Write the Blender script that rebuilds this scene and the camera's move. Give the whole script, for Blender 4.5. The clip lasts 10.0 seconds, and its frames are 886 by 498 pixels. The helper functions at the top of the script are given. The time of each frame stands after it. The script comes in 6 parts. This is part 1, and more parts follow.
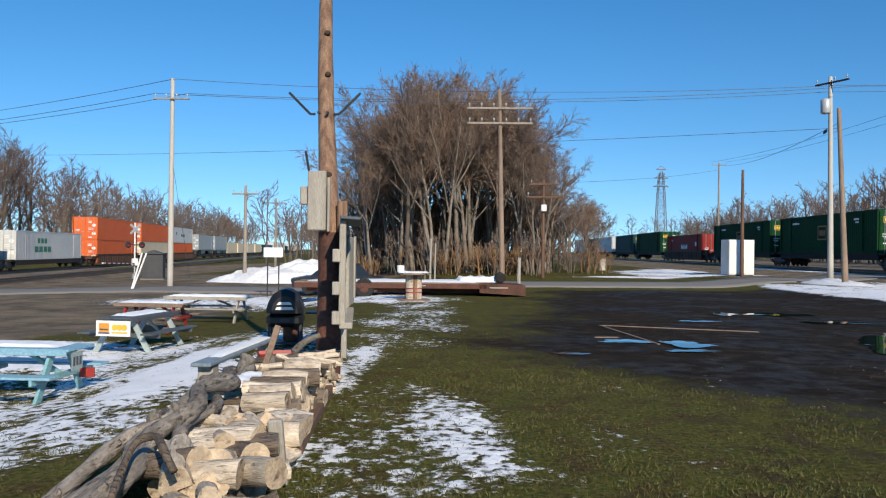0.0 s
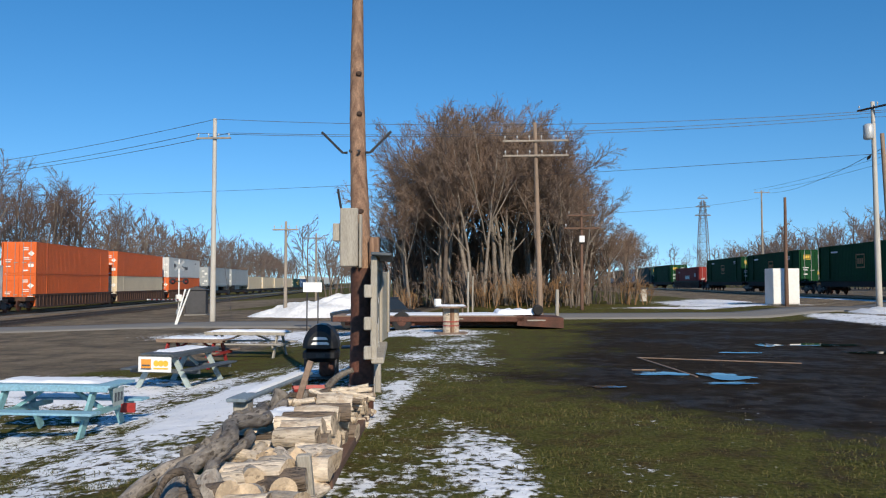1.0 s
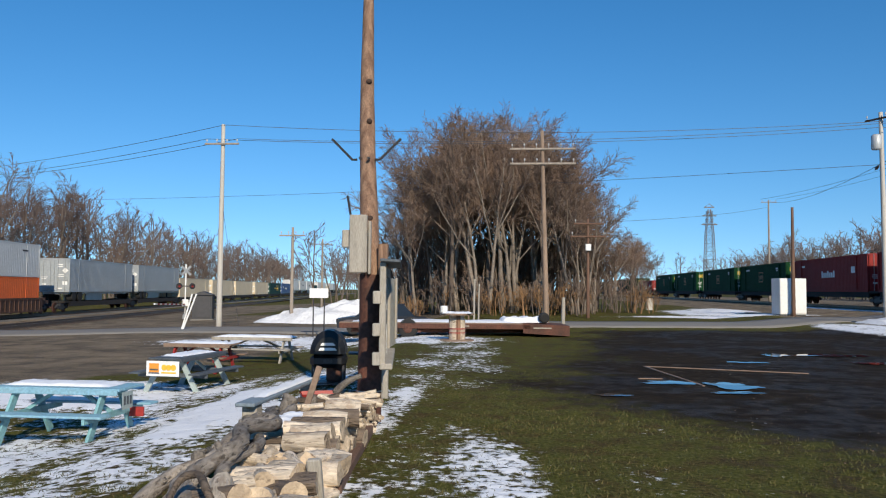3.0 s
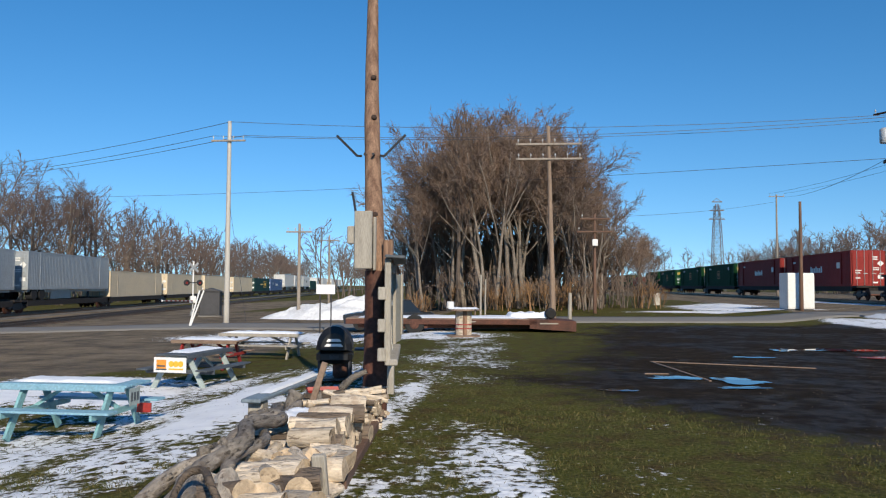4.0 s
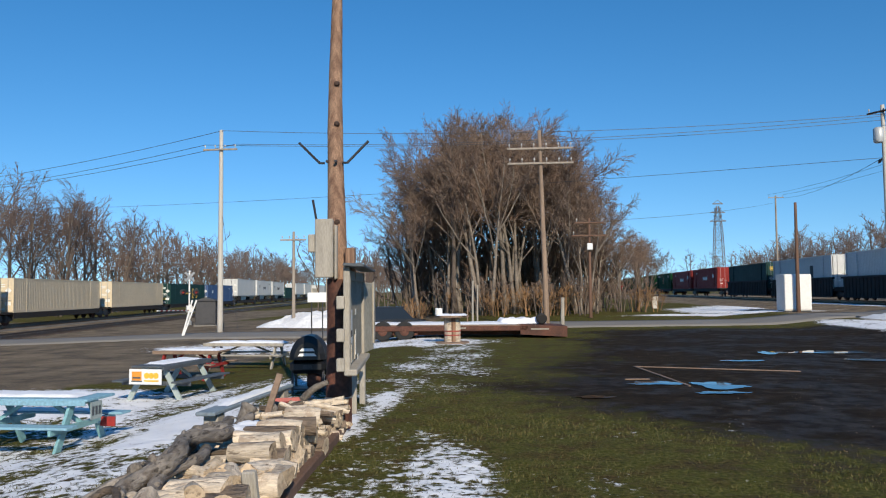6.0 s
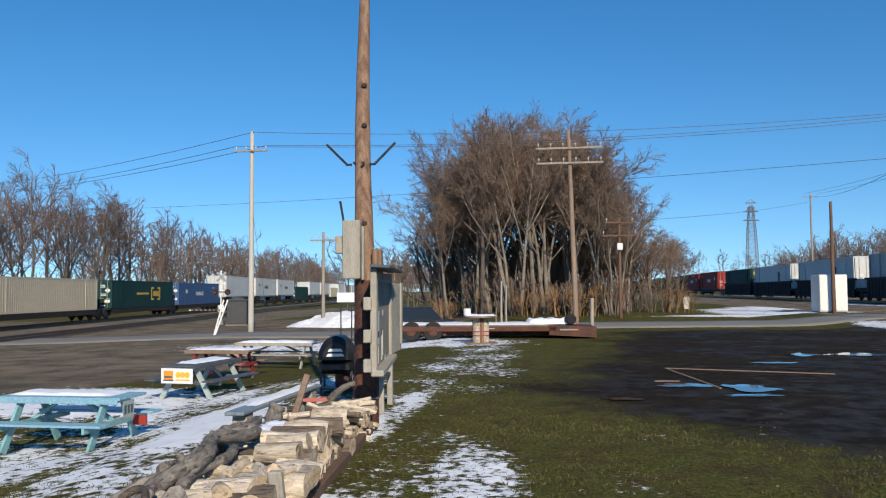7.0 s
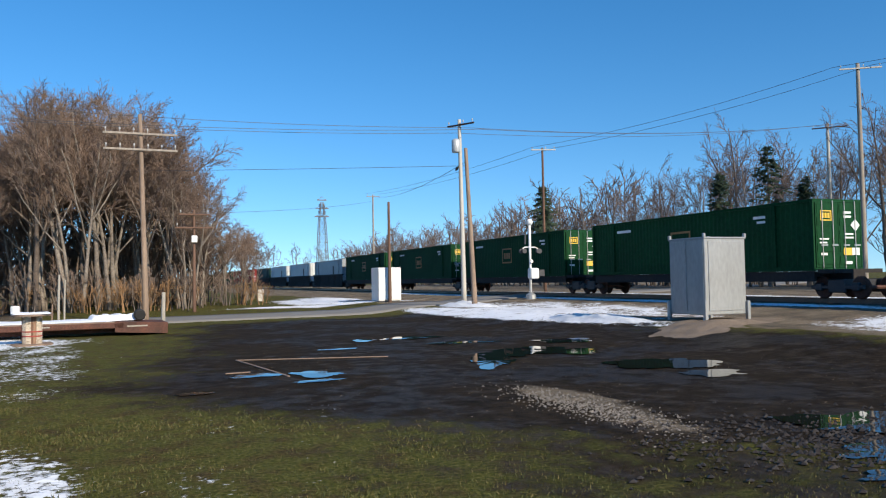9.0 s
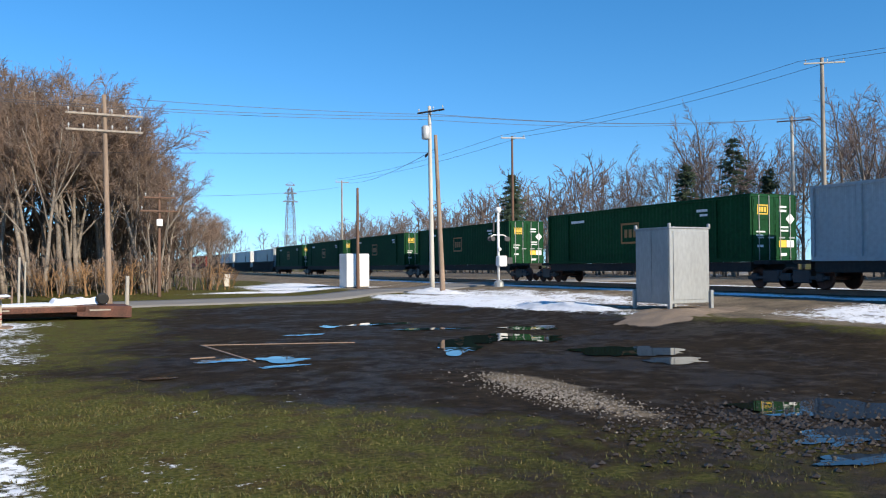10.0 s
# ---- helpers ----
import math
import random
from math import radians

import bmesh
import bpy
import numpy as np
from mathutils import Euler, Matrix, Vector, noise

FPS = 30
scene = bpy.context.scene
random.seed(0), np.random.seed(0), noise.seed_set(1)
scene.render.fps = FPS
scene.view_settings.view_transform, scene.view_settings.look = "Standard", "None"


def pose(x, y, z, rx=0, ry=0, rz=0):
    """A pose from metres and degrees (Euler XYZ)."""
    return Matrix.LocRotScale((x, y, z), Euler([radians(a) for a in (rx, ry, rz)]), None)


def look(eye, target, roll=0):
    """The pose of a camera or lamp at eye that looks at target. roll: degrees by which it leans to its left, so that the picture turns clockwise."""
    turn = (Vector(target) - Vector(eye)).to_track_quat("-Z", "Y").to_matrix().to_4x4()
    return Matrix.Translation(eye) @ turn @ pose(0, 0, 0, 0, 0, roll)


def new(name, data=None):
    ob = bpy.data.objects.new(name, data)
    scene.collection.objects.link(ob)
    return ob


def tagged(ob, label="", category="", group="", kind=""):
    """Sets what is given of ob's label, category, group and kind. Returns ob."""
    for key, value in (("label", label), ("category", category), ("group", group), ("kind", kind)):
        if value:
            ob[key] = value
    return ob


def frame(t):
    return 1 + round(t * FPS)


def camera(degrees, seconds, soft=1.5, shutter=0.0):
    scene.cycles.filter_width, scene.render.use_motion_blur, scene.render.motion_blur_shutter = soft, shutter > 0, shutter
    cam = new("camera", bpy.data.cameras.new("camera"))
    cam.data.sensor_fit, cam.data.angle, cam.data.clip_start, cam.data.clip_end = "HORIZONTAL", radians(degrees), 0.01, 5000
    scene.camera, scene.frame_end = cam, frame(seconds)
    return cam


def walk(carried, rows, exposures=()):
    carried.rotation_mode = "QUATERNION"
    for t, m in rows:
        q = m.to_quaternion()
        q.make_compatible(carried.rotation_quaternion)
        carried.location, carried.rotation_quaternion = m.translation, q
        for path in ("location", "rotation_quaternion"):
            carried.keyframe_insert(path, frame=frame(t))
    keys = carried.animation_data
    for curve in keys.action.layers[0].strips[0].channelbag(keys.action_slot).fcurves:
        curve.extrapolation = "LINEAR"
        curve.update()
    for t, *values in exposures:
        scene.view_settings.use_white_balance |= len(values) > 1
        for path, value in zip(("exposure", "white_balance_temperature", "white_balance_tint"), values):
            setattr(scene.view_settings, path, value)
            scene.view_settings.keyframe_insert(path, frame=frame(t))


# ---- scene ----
cam = camera(58.9, 10.0, soft=1.15)
PATH = [
    (0, (0.044, -0.052, 1.776), (0.006, 1.948, 1.78), 0.7),
    (0.5, (0.167, -0.14, 1.796), (-0.021, 1.85, 1.866), 0.6),
    (1, (0.174, -0.151, 1.803), (0.034, 1.842, 1.889), -0.0),
    (1.5, (0.147, -0.159, 1.799), (0.021, 1.835, 1.898), -0.0),
    (2, (0.142, -0.184, 1.806), (0.014, 1.809, 1.911), 0.3),
    (2.5, (0.137, -0.198, 1.801), (-0.003, 1.795, 1.907), 0.5),
    (4, (0.165, -0.208, 1.802), (-0.007, 1.782, 1.895), 0.3),
    (4.5, (0.219, -0.145, 1.788), (0.071, 1.848, 1.877), 0.3),
    (5, (0.306, -0.031, 1.8), (0.156, 1.961, 1.895), -0.3),
    (5.2, (0.429, -0.013, 1.799), (0.28, 1.979, 1.902), -0.7),
    (6.5, (0.716, 0.0, 1.843), (0.502, 1.986, 1.951), -0.2),
    (7, (0.726, 0.001, 1.844), (0.472, 1.982, 1.952), -0.4),
    (7.5, (0.721, 0.015, 1.842), (0.457, 1.994, 1.947), -0.6),
    (8, (0.735, -0.017, 1.843), (0.5, 1.967, 1.943), -0.5),
    (8.2, (0.784, -0.005, 1.84), (0.774, 1.992, 1.948), -0.8),
    (8.3, (0.796, -0.012, 1.839), (0.918, 1.981, 1.952), -0.8),
    (8.5, (0.804, -0.045, 1.845), (1.212, 1.91, 1.965), -1.2),
    (8.6, (0.815, -0.066, 1.847), (1.342, 1.86, 1.962), -1.2),
    (9, (0.784, -0.06, 1.842), (1.563, 1.781, 1.919), -1.0),
    (9.5, (0.796, -0.059, 1.841), (1.627, 1.759, 1.898), -0.3),
    (10, (0.798, -0.08, 1.835), (1.649, 1.729, 1.878), -0.4),
]
walk(cam, [(t, look(eye, target, roll)) for t, eye, target, roll in PATH],
     exposures=[(0.0, 0.0, 6450, 12), (0.7, -0.08, 6450, 12), (8.1, -0.08, 6450, 12), (8.9, 0.2, 6450, 12), (10.0, 0.42, 6450, 12)])

# ---- world and sun ----
SUN_AZ = math.atan2(0.37, -1.0)          # direction to the sun on the plan: mostly behind the camera, a little to its right
SUN_EL = radians(28)
world = bpy.data.worlds.new("world")
scene.world = world
world.use_nodes = True
wn = world.node_tree.nodes
wl = world.node_tree.links
sky = wn.new("ShaderNodeTexSky")
sky.sky_type = "NISHITA"
sky.sun_disc = False
sky.sun_elevation = SUN_EL
sky.sun_rotation = SUN_AZ
sky.air_density = 1.1
sky.dust_density = 0.0
sky.altitude = 900
sky.ozone_density = 4.0
wn["Background"].inputs["Strength"].default_value = 0.138
clear = wn.new("ShaderNodeHueSaturation")      # a very clear, deep blue winter sky
clear.inputs["Saturation"].default_value = 1.27
clear.inputs["Hue"].default_value = 0.4975
# no haze band: the air is so clear that the blue reaches almost to the horizon
dome = wn.new("ShaderNodeTexCoord")
split = wn.new("ShaderNodeSeparateXYZ")
lift = wn.new("ShaderNodeMath")
lift.operation = "MULTIPLY_ADD"
lift.inputs[1].default_value, lift.inputs[2].default_value = 0.92, 0.075
join = wn.new("ShaderNodeCombineXYZ")
wl.new(dome.outputs["Generated"], split.inputs[0])
wl.new(split.outputs["Z"], lift.inputs[0])
wl.new(split.outputs["X"], join.inputs["X"])
wl.new(split.outputs["Y"], join.inputs["Y"])
wl.new(lift.outputs[0], join.inputs["Z"])
wl.new(join.outputs[0], sky.inputs["Vector"])
wl.new(sky.outputs[0], clear.inputs["Color"])
wl.new(clear.outputs[0], wn["Background"].inputs["Color"])
sun = new("sun", bpy.data.lights.new("sun", "SUN"))
sun.data.energy = 5.0
sun.data.angle = radians(0.53)
sun.data.color = (1.0, 0.89, 0.69)
sun.matrix_world = look(Vector((math.sin(SUN_AZ) * math.cos(SUN_EL), math.cos(SUN_AZ) * math.cos(SUN_EL), math.sin(SUN_EL))) * 60, (0, 0, 0))
scene.view_settings.exposure = 0.0


# ---- materials ----
def mat(name, col, rough=0.8, metal=0.0, var=0.25, scale=3.0, fine=30.0, bump=0.15, col2=None, stretch=(1, 1, 1), per_object=0.0, dist=0.01, spec=0.5):
    """A surface with variation at two scales, stretched grain and fine relief."""
    m = bpy.data.materials.new(name)
    m.use_nodes = True
    n, l = m.node_tree.nodes, m.node_tree.links
    b = n["Principled BSDF"]
    tc = n.new("ShaderNodeTexCoord")
    mp = n.new("ShaderNodeMapping")
    mp.inputs["Scale"].default_value = stretch
    l.new(tc.outputs["Object"], mp.inputs[0])
    big, small = n.new("ShaderNodeTexNoise"), n.new("ShaderNodeTexNoise")
    for node, s, d in ((big, scale, 5), (small, fine, 4)):
        node.inputs["Scale"].default_value = s
        node.inputs["Detail"].default_value = d
        l.new(mp.outputs[0], node.inputs["Vector"])
    c2 = col2 or tuple(c * 0.55 for c in col)
    mix = n.new("ShaderNodeMix")
    mix.data_type = "RGBA"
    mix.inputs[6].default_value = (*col, 1)
    mix.inputs[7].default_value = (*c2, 1)
    ramp = n.new("ShaderNodeMapRange")
    ramp.inputs[1].default_value = 0.35
    ramp.inputs[2].default_value = 0.75
    ramp.inputs[4].default_value = min(1.0, var * 3)
    l.new(big.outputs[0], ramp.inputs[0])
    l.new(ramp.outputs[0], mix.inputs[0])
    hsv = n.new("ShaderNodeHueSaturation")
    l.new(mix.outputs[2], hsv.inputs["Color"])
    vr = n.new("ShaderNodeMapRange")
    vr.inputs[1].default_value, vr.inputs[2].default_value = 0.3, 0.7
    vr.inputs[3].default_value, vr.inputs[4].default_value = 1 - var, 1 + var
    l.new(small.outputs[0], vr.inputs[0])
    if per_object:
        oi = n.new("ShaderNodeObjectInfo")
        pr = n.new("ShaderNodeMapRange")
        pr.inputs[3].default_value, pr.inputs[4].default_value = 1 - per_object, 1 + per_object
        l.new(oi.outputs["Random"], pr.inputs[0])
        mul = n.new("ShaderNodeMath")
        mul.operation = "MULTIPLY"
        l.new(vr.outputs[0], mul.inputs[0])
        l.new(pr.outputs[0], mul.inputs[1])
        l.new(mul.outputs[0], hsv.inputs["Value"])
    else:
        l.new(vr.outputs[0], hsv.inputs["Value"])
    l.new(hsv.outputs[0], b.inputs["Base Color"])
    b.inputs["Roughness"].default_value = rough
    b.inputs["Metallic"].default_value = metal
    b.inputs["Specular IOR Level"].default_value = spec
    if bump:
        bp = n.new("ShaderNodeBump")
        bp.inputs["Strength"].default_value = bump
        bp.inputs["Distance"].default_value = dist
        l.new(small.outputs[0], bp.inputs["Height"])
        l.new(bp.outputs[0], b.inputs["Normal"])
    return m


BARK = mat("bark", (0.165, 0.128, 0.102), 0.9, var=0.3, scale=1.5, fine=12, per_object=0.15)
BARK_PALE = mat("pale_bark", (0.25, 0.21, 0.172), 0.9, var=0.3, scale=1.2, fine=10, per_object=0.15)
TWIG = mat("twig", (0.190, 0.140, 0.110), 0.9, var=0.25, scale=0.6, fine=4, bump=0, per_object=0.18, col2=(0.180, 0.105, 0.068))
TWIG_FAR = mat("far_twig", (0.160, 0.116, 0.099), 0.9, var=0.2, scale=0.3, fine=3, bump=0, per_object=0.2)
BRUSH = mat("dry_brush", (0.30, 0.17, 0.08), 0.9, var=0.3, scale=0.7, fine=5, bump=0, per_object=0.2)
NEEDLE = mat("needles", (0.035, 0.06, 0.03), 0.9, var=0.3, scale=1, fine=8, bump=0)
POLE_WOOD = mat("pole_wood", (0.30, 0.185, 0.12), 0.88, var=0.4, scale=1.9, fine=16, stretch=(7, 7, 0.35), bump=0.8, col2=(0.11, 0.055, 0.035))
POLE_DARK = mat("creosote_wood", (0.055, 0.03, 0.02), 0.8, var=0.3, scale=2, fine=14, stretch=(6, 6, 0.5), bump=0.4)
POLE_GREY = mat("weathered_pole", (0.34, 0.29, 0.24), 0.85, var=0.25, scale=1, fine=10, stretch=(6, 6, 0.4), bump=0.3)
POLE_PALE = mat("pale_pole", (0.52, 0.49, 0.44), 0.8, var=0.15, scale=1, fine=10, stretch=(6, 6, 0.4), bump=0.2)
POLE_BROWN = mat("brown_pole", (0.16, 0.09, 0.06), 0.85, var=0.25, scale=1, fine=10, stretch=(6, 6, 0.4), bump=0.3)
METAL_GREY = mat("galvanised_metal", (0.40, 0.41, 0.41), 0.42, 0.5, var=0.1, scale=1.2, fine=9, stretch=(1, 1, 0.4), bump=0.03)
METAL_DARK = mat("dark_metal", (0.05, 0.05, 0.055), 0.5, 0.4, var=0.2, bump=0.05)
WIRE = mat("wire", (0.05, 0.05, 0.06), 0.6, var=0.05, bump=0)
PORCELAIN = mat("insulator", (0.45, 0.44, 0.42), 0.25, var=0.1, bump=0)
RUST = mat("rusty_steel", (0.13, 0.05, 0.032), 0.75, 0.2, var=0.35, scale=2, fine=18, bump=0.3, col2=(0.055, 0.028, 0.02))
RAIL_STEEL = mat("rail_steel", (0.20, 0.15, 0.12), 0.45, 0.6, var=0.2, bump=0.05)
TIE = mat("sleeper_wood", (0.075, 0.055, 0.045), 0.9, var=0.3, bump=0.3)
RUBBER = mat("tyre_rubber", (0.018, 0.018, 0.018), 0.85, var=0.2, bump=0.1)
WHITE = mat("white_paint", (0.78, 0.78, 0.76), 0.5, var=0.06, scale=1, fine=8, bump=0.03)
SNOW = mat("snow", (0.86, 0.88, 0.92), 0.6, var=0.05, scale=1.5, fine=14, bump=0.35, dist=0.03, col2=(0.74, 0.77, 0.83))
SNOW_DIRTY = mat("dirty_snow", (0.80, 0.81, 0.83), 0.65, var=0.12, scale=0.5, fine=6, bump=0.4, dist=0.05, col2=(0.50, 0.48, 0.46))


def log_wood(name, pale, grey, dark, grain=(1.2, 6, 6), bump=0.7):
    """Weathered wood: grey patches over the pale wood, dark drying cracks along the grain."""
    m = bpy.data.materials.new(name)
    m.use_nodes = True
    n, l = m.node_tree.nodes, m.node_tree.links
    b = n["Principled BSDF"]
    tc, oi = n.new("ShaderNodeTexCoord"), n.new("ShaderNodeObjectInfo")
    mp = n.new("ShaderNodeMapping")
    mp.inputs["Scale"].default_value = grain
    shift = n.new("ShaderNodeVectorMath")
    shift.operation = "ADD"
    l.new(tc.outputs["Object"], shift.inputs[0])
    l.new(oi.outputs["Random"], shift.inputs[1])
    l.new(shift.outputs[0], mp.inputs[0])

    def tex(scale, vec, detail=6):
        t = n.new("ShaderNodeTexNoise")
        t.inputs["Scale"].default_value, t.inputs["Detail"].default_value, t.inputs["Roughness"].default_value = scale, detail, 0.65
        l.new(vec, t.inputs["Vector"])
        return t.outputs[0]

    def remap(src, lo, hi, a=0.0, c=1.0):
        r = n.new("ShaderNodeMapRange")
        for i, v in enumerate((lo, hi, a, c)):
            r.inputs[i + 1].default_value = v
        l.new(src, r.inputs[0])
        return r.outputs[0]

    def mix(f, x, y):
        k = n.new("ShaderNodeMix")
        k.data_type = "RGBA"
        l.new(f, k.inputs[0])
        for i, v in ((6, x), (7, y)):
            if isinstance(v, tuple):
                k.inputs[i].default_value = (*v, 1)
            else:
                l.new(v, k.inputs[i])
        return k.outputs[2]

    streak, blotch, crack = tex(4, mp.outputs[0]), tex(7, shift.outputs[0]), tex(6, mp.outputs[0], 3)
    col = mix(remap(streak, 0.38, 0.62), pale, tuple(0.62 * c for c in pale))
    col = mix(remap(blotch, 0.53, 0.64), col, grey)
    cracks = remap(crack, 0.33, 0.42, 0.7, 0.0)
    col = mix(cracks, col, dark)
    hsv = n.new("ShaderNodeHueSaturation")
    l.new(col, hsv.inputs["Color"])
    l.new(remap(oi.outputs["Random"], 0, 1, 0.75, 1.3), hsv.inputs["Value"])
    l.new(hsv.outputs[0], b.inputs["Base Color"])
    b.inputs["Roughness"].default_value = 0.9
    b.inputs["Specular IOR Level"].default_value = 0.2
    bp = n.new("ShaderNodeBump")
    bp.inputs["Strength"].default_value, bp.inputs["Distance"].default_value = bump, 0.012
    l.new(remap(crack, 0.3, 0.6), bp.inputs["Height"])
    l.new(bp.outputs[0], b.inputs["Normal"])
    return m


LOG_BARK = log_wood("log_bark", (0.20, 0.155, 0.12), (0.11, 0.09, 0.075), (0.03, 0.022, 0.018), bump=1.0)
LOG_PALE = log_wood("split_wood", (0.72, 0.61, 0.48), (0.42, 0.33, 0.25), (0.10, 0.07, 0.05))
LOG_END = log_wood("sawn_end", (0.56, 0.44, 0.31), (0.32, 0.24, 0.17), (0.06, 0.042, 0.03), grain=(1, 2.5, 2.5))
BRANCH = log_wood("grey_branch", (0.30, 0.265, 0.23), (0.15, 0.125, 0.105), (0.02, 0.016, 0.014), grain=(5, 0.8, 5), bump=1.0)
GREY_WOOD = mat("weathered_board", (0.40, 0.365, 0.31), 0.85, var=0.22, scale=3, fine=24, stretch=(4, 4, 0.6), bump=0.35)
BOARD_TAN = mat("board_panel", (0.33, 0.30, 0.24), 0.8, var=0.18, scale=1.5, fine=16, bump=0.15)
BLUE_PAINT = mat("pale_blue_paint", (0.24, 0.42, 0.52), 0.6, var=0.18, scale=4, fine=30, bump=0.15, col2=(0.13, 0.34, 0.48))
TEAL_PAINT = mat("turquoise_paint", (0.21, 0.42, 0.46), 0.6, var=0.18, scale=4, fine=30, bump=0.15)
SLATE_PAINT = mat("slate_grey_paint", (0.085, 0.10, 0.115), 0.65, var=0.25, scale=4, fine=30, bump=0.15)
PALE_GREY_PAINT = mat("pale_grey_paint", (0.36, 0.43, 0.42), 0.65, var=0.15, scale=4, fine=30, bump=0.1)
RED_PAINT = mat("red_paint", (0.36, 0.035, 0.03), 0.5, var=0.2, scale=4, fine=25, bump=0.05)
YELLOW_PAINT = mat("yellow_paint", (0.80, 0.50, 0.05), 0.5, var=0.08, bump=0)
BROWN_WOOD = mat("brown_boards", (0.26, 0.18, 0.13), 0.85, var=0.25, scale=3, fine=24, bump=0.3)
BLACK_ENAMEL = mat("black_enamel", (0.008, 0.008, 0.009), 0.42, var=0.1, bump=0.02)
ASPHALT = mat("worn_asphalt", (0.22, 0.205, 0.185), 0.9, var=0.12, scale=0.5, fine=25, bump=0.2)
DARK_BOX = mat("dark_grey_paint", (0.06, 0.06, 0.065), 0.7, var=0.15, bump=0.05)
AMBER_PLATE = mat("orange_plate", (0.75, 0.30, 0.04), 0.5, var=0.1, bump=0)


# ---- mesh building ----
class Shape:
    """Collects vertices and faces of one mesh."""

    def __init__(self):
        self.v, self.f, self.mi = [], [], []

    def add(self, verts, faces, slot=0):
        o = len(self.v)
        self.v += [tuple(p) for p in verts]
        self.f += [tuple(o + i for i in face) for face in faces]
        self.mi += [slot] * len(faces)
        return self

    def box(self, lo, hi, m=None, slot=0, cut=0.0):
        """A box, its long edges chamfered by cut."""
        (x0, y0, z0), (x1, y1, z1) = lo, hi
        if cut:
            pts, faces = [], []
            dims = (x1 - x0, y1 - y0, z1 - z0)
            c = min(cut, min(dims) * 0.3)
            for sx in (0, 1):
                for sy in (0, 1):
                    for sz in (0, 1):
                        for axis in range(3):
                            p = [x1 if sx else x0, y1 if sy else y0, z1 if sz else z0]
                            for k, s in enumerate((sx, sy, sz)):
                                if k != axis:
                                    p[k] += -c if s else c
                            pts.append(p)
            bm = bmesh.new()
            for p in pts:
                bm.verts.new(p)
            bmesh.ops.convex_hull(bm, input=bm.verts)
            bmesh.ops.dissolve_limit(bm, angle_limit=0.01, verts=bm.verts, edges=bm.edges)
            bm.verts.ensure_lookup_table()
            bm.verts.index_update()
            pts = [v.co.copy() for v in bm.verts]
            faces = [[v.index for v in f.verts] for f in bm.faces]
            bm.free()
        else:
            pts = [(x, y, z) for x in (x0, x1) for y in (y0, y1) for z in (z0, z1)]
            faces = [(0, 1, 3, 2), (4, 6, 7, 5), (0, 4, 5, 1), (2, 3, 7, 6), (0, 2, 6, 4), (1, 5, 7, 3)]
        if m is not None:
            pts = [m @ Vector(p) for p in pts]
        return self.add(pts, faces, slot)

    def tube(self, pts, radii, sides=8, caps=True, slot=0, cap_slot=None):
        pts = [Vector(p) for p in pts]
        if not hasattr(radii, "__len__"):
            radii = [radii] * len(pts)
        verts, faces = [], []
        ref = None
        for i, p in enumerate(pts):
            d = (pts[min(i + 1, len(pts) - 1)] - pts[max(i - 1, 0)]).normalized()
            if ref is None:
                ref = d.orthogonal().normalized()
            ref = (ref - d * ref.dot(d))
            ref = ref.normalized() if ref.length > 1e-6 else d.orthogonal().normalized()
            s = d.cross(ref)
            for k in range(sides):
                a = 2 * math.pi * k / sides
                verts.append(p + (ref * math.cos(a) + s * math.sin(a)) * radii[i])
        for i in range(len(pts) - 1):
            for k in range(sides):
                faces.append((i * sides + k, i * sides + (k + 1) % sides, (i + 1) * sides + (k + 1) % sides, (i + 1) * sides + k))
        self.add(verts, faces, slot)
        if caps:
            o = len(self.v) - len(verts)
            n = (len(pts) - 1) * sides
            self.f += [tuple(o + k for k in reversed(range(sides))), tuple(o + n + k for k in range(sides))]
            self.mi += [slot if cap_slot is None else cap_slot] * 2
        return self

    def mesh(self, name, *mats, smooth=False):
        me = bpy.data.meshes.new(name)
        me.from_pydata(self.v, [], self.f)
        for m in mats:
            me.materials.append(m)
        if len(mats) > 1:
            me.polygons.foreach_set("material_index", self.mi)
        if smooth:
            me.polygons.foreach_set("use_smooth", [True] * len(self.f))
        me.update()
        return me


def part(name, shape, material, parent=None, label="", smooth=False, m=None):
    """One mesh object, under a thing or a part of it."""
    mats = material if isinstance(material, (list, tuple)) else [material]
    me = shape if isinstance(shape, bpy.types.Mesh) else shape.mesh(name, *mats, smooth=smooth)
    ob = new(name, me)
    if parent is not None:
        ob.parent = parent
    if m is not None:
        ob.matrix_basis = m
    if label:
        tagged(ob, label)
    return ob


def thing(name, label, category, m=None, group="", kind=""):
    ob = tagged(new(name), label, category, group, kind)
    ob.empty_display_size = 0.2
    if m is not None:
        ob.matrix_basis = m
    return ob


def smooth_step(a, b, x):
    t = min(1.0, max(0.0, (x - a) / (b - a)))
    return t * t * (3 - 2 * t)


def ground_z(x, y):
    z = -0.40 * smooth_step(-2.6, -7.0, x) - 0.30 * smooth_step(-14, -28, x)
    z += 0.33 * smooth_step(13.0, 18.0, x) * smooth_step(6, 13, y + 0.0) + 0.27 * smooth_step(20, 25, x)
    z += 0.25 * smooth_step(40, 60, y) * smooth_step(-16, 0, x) * (1 - smooth_step(10, 22, x))
    return z


def fbm(x, y, s, octaves=4, seed=0.0):
    return noise.fractal(Vector((x * s + seed, y * s - seed, seed)), 0.9, 2.1, octaves)


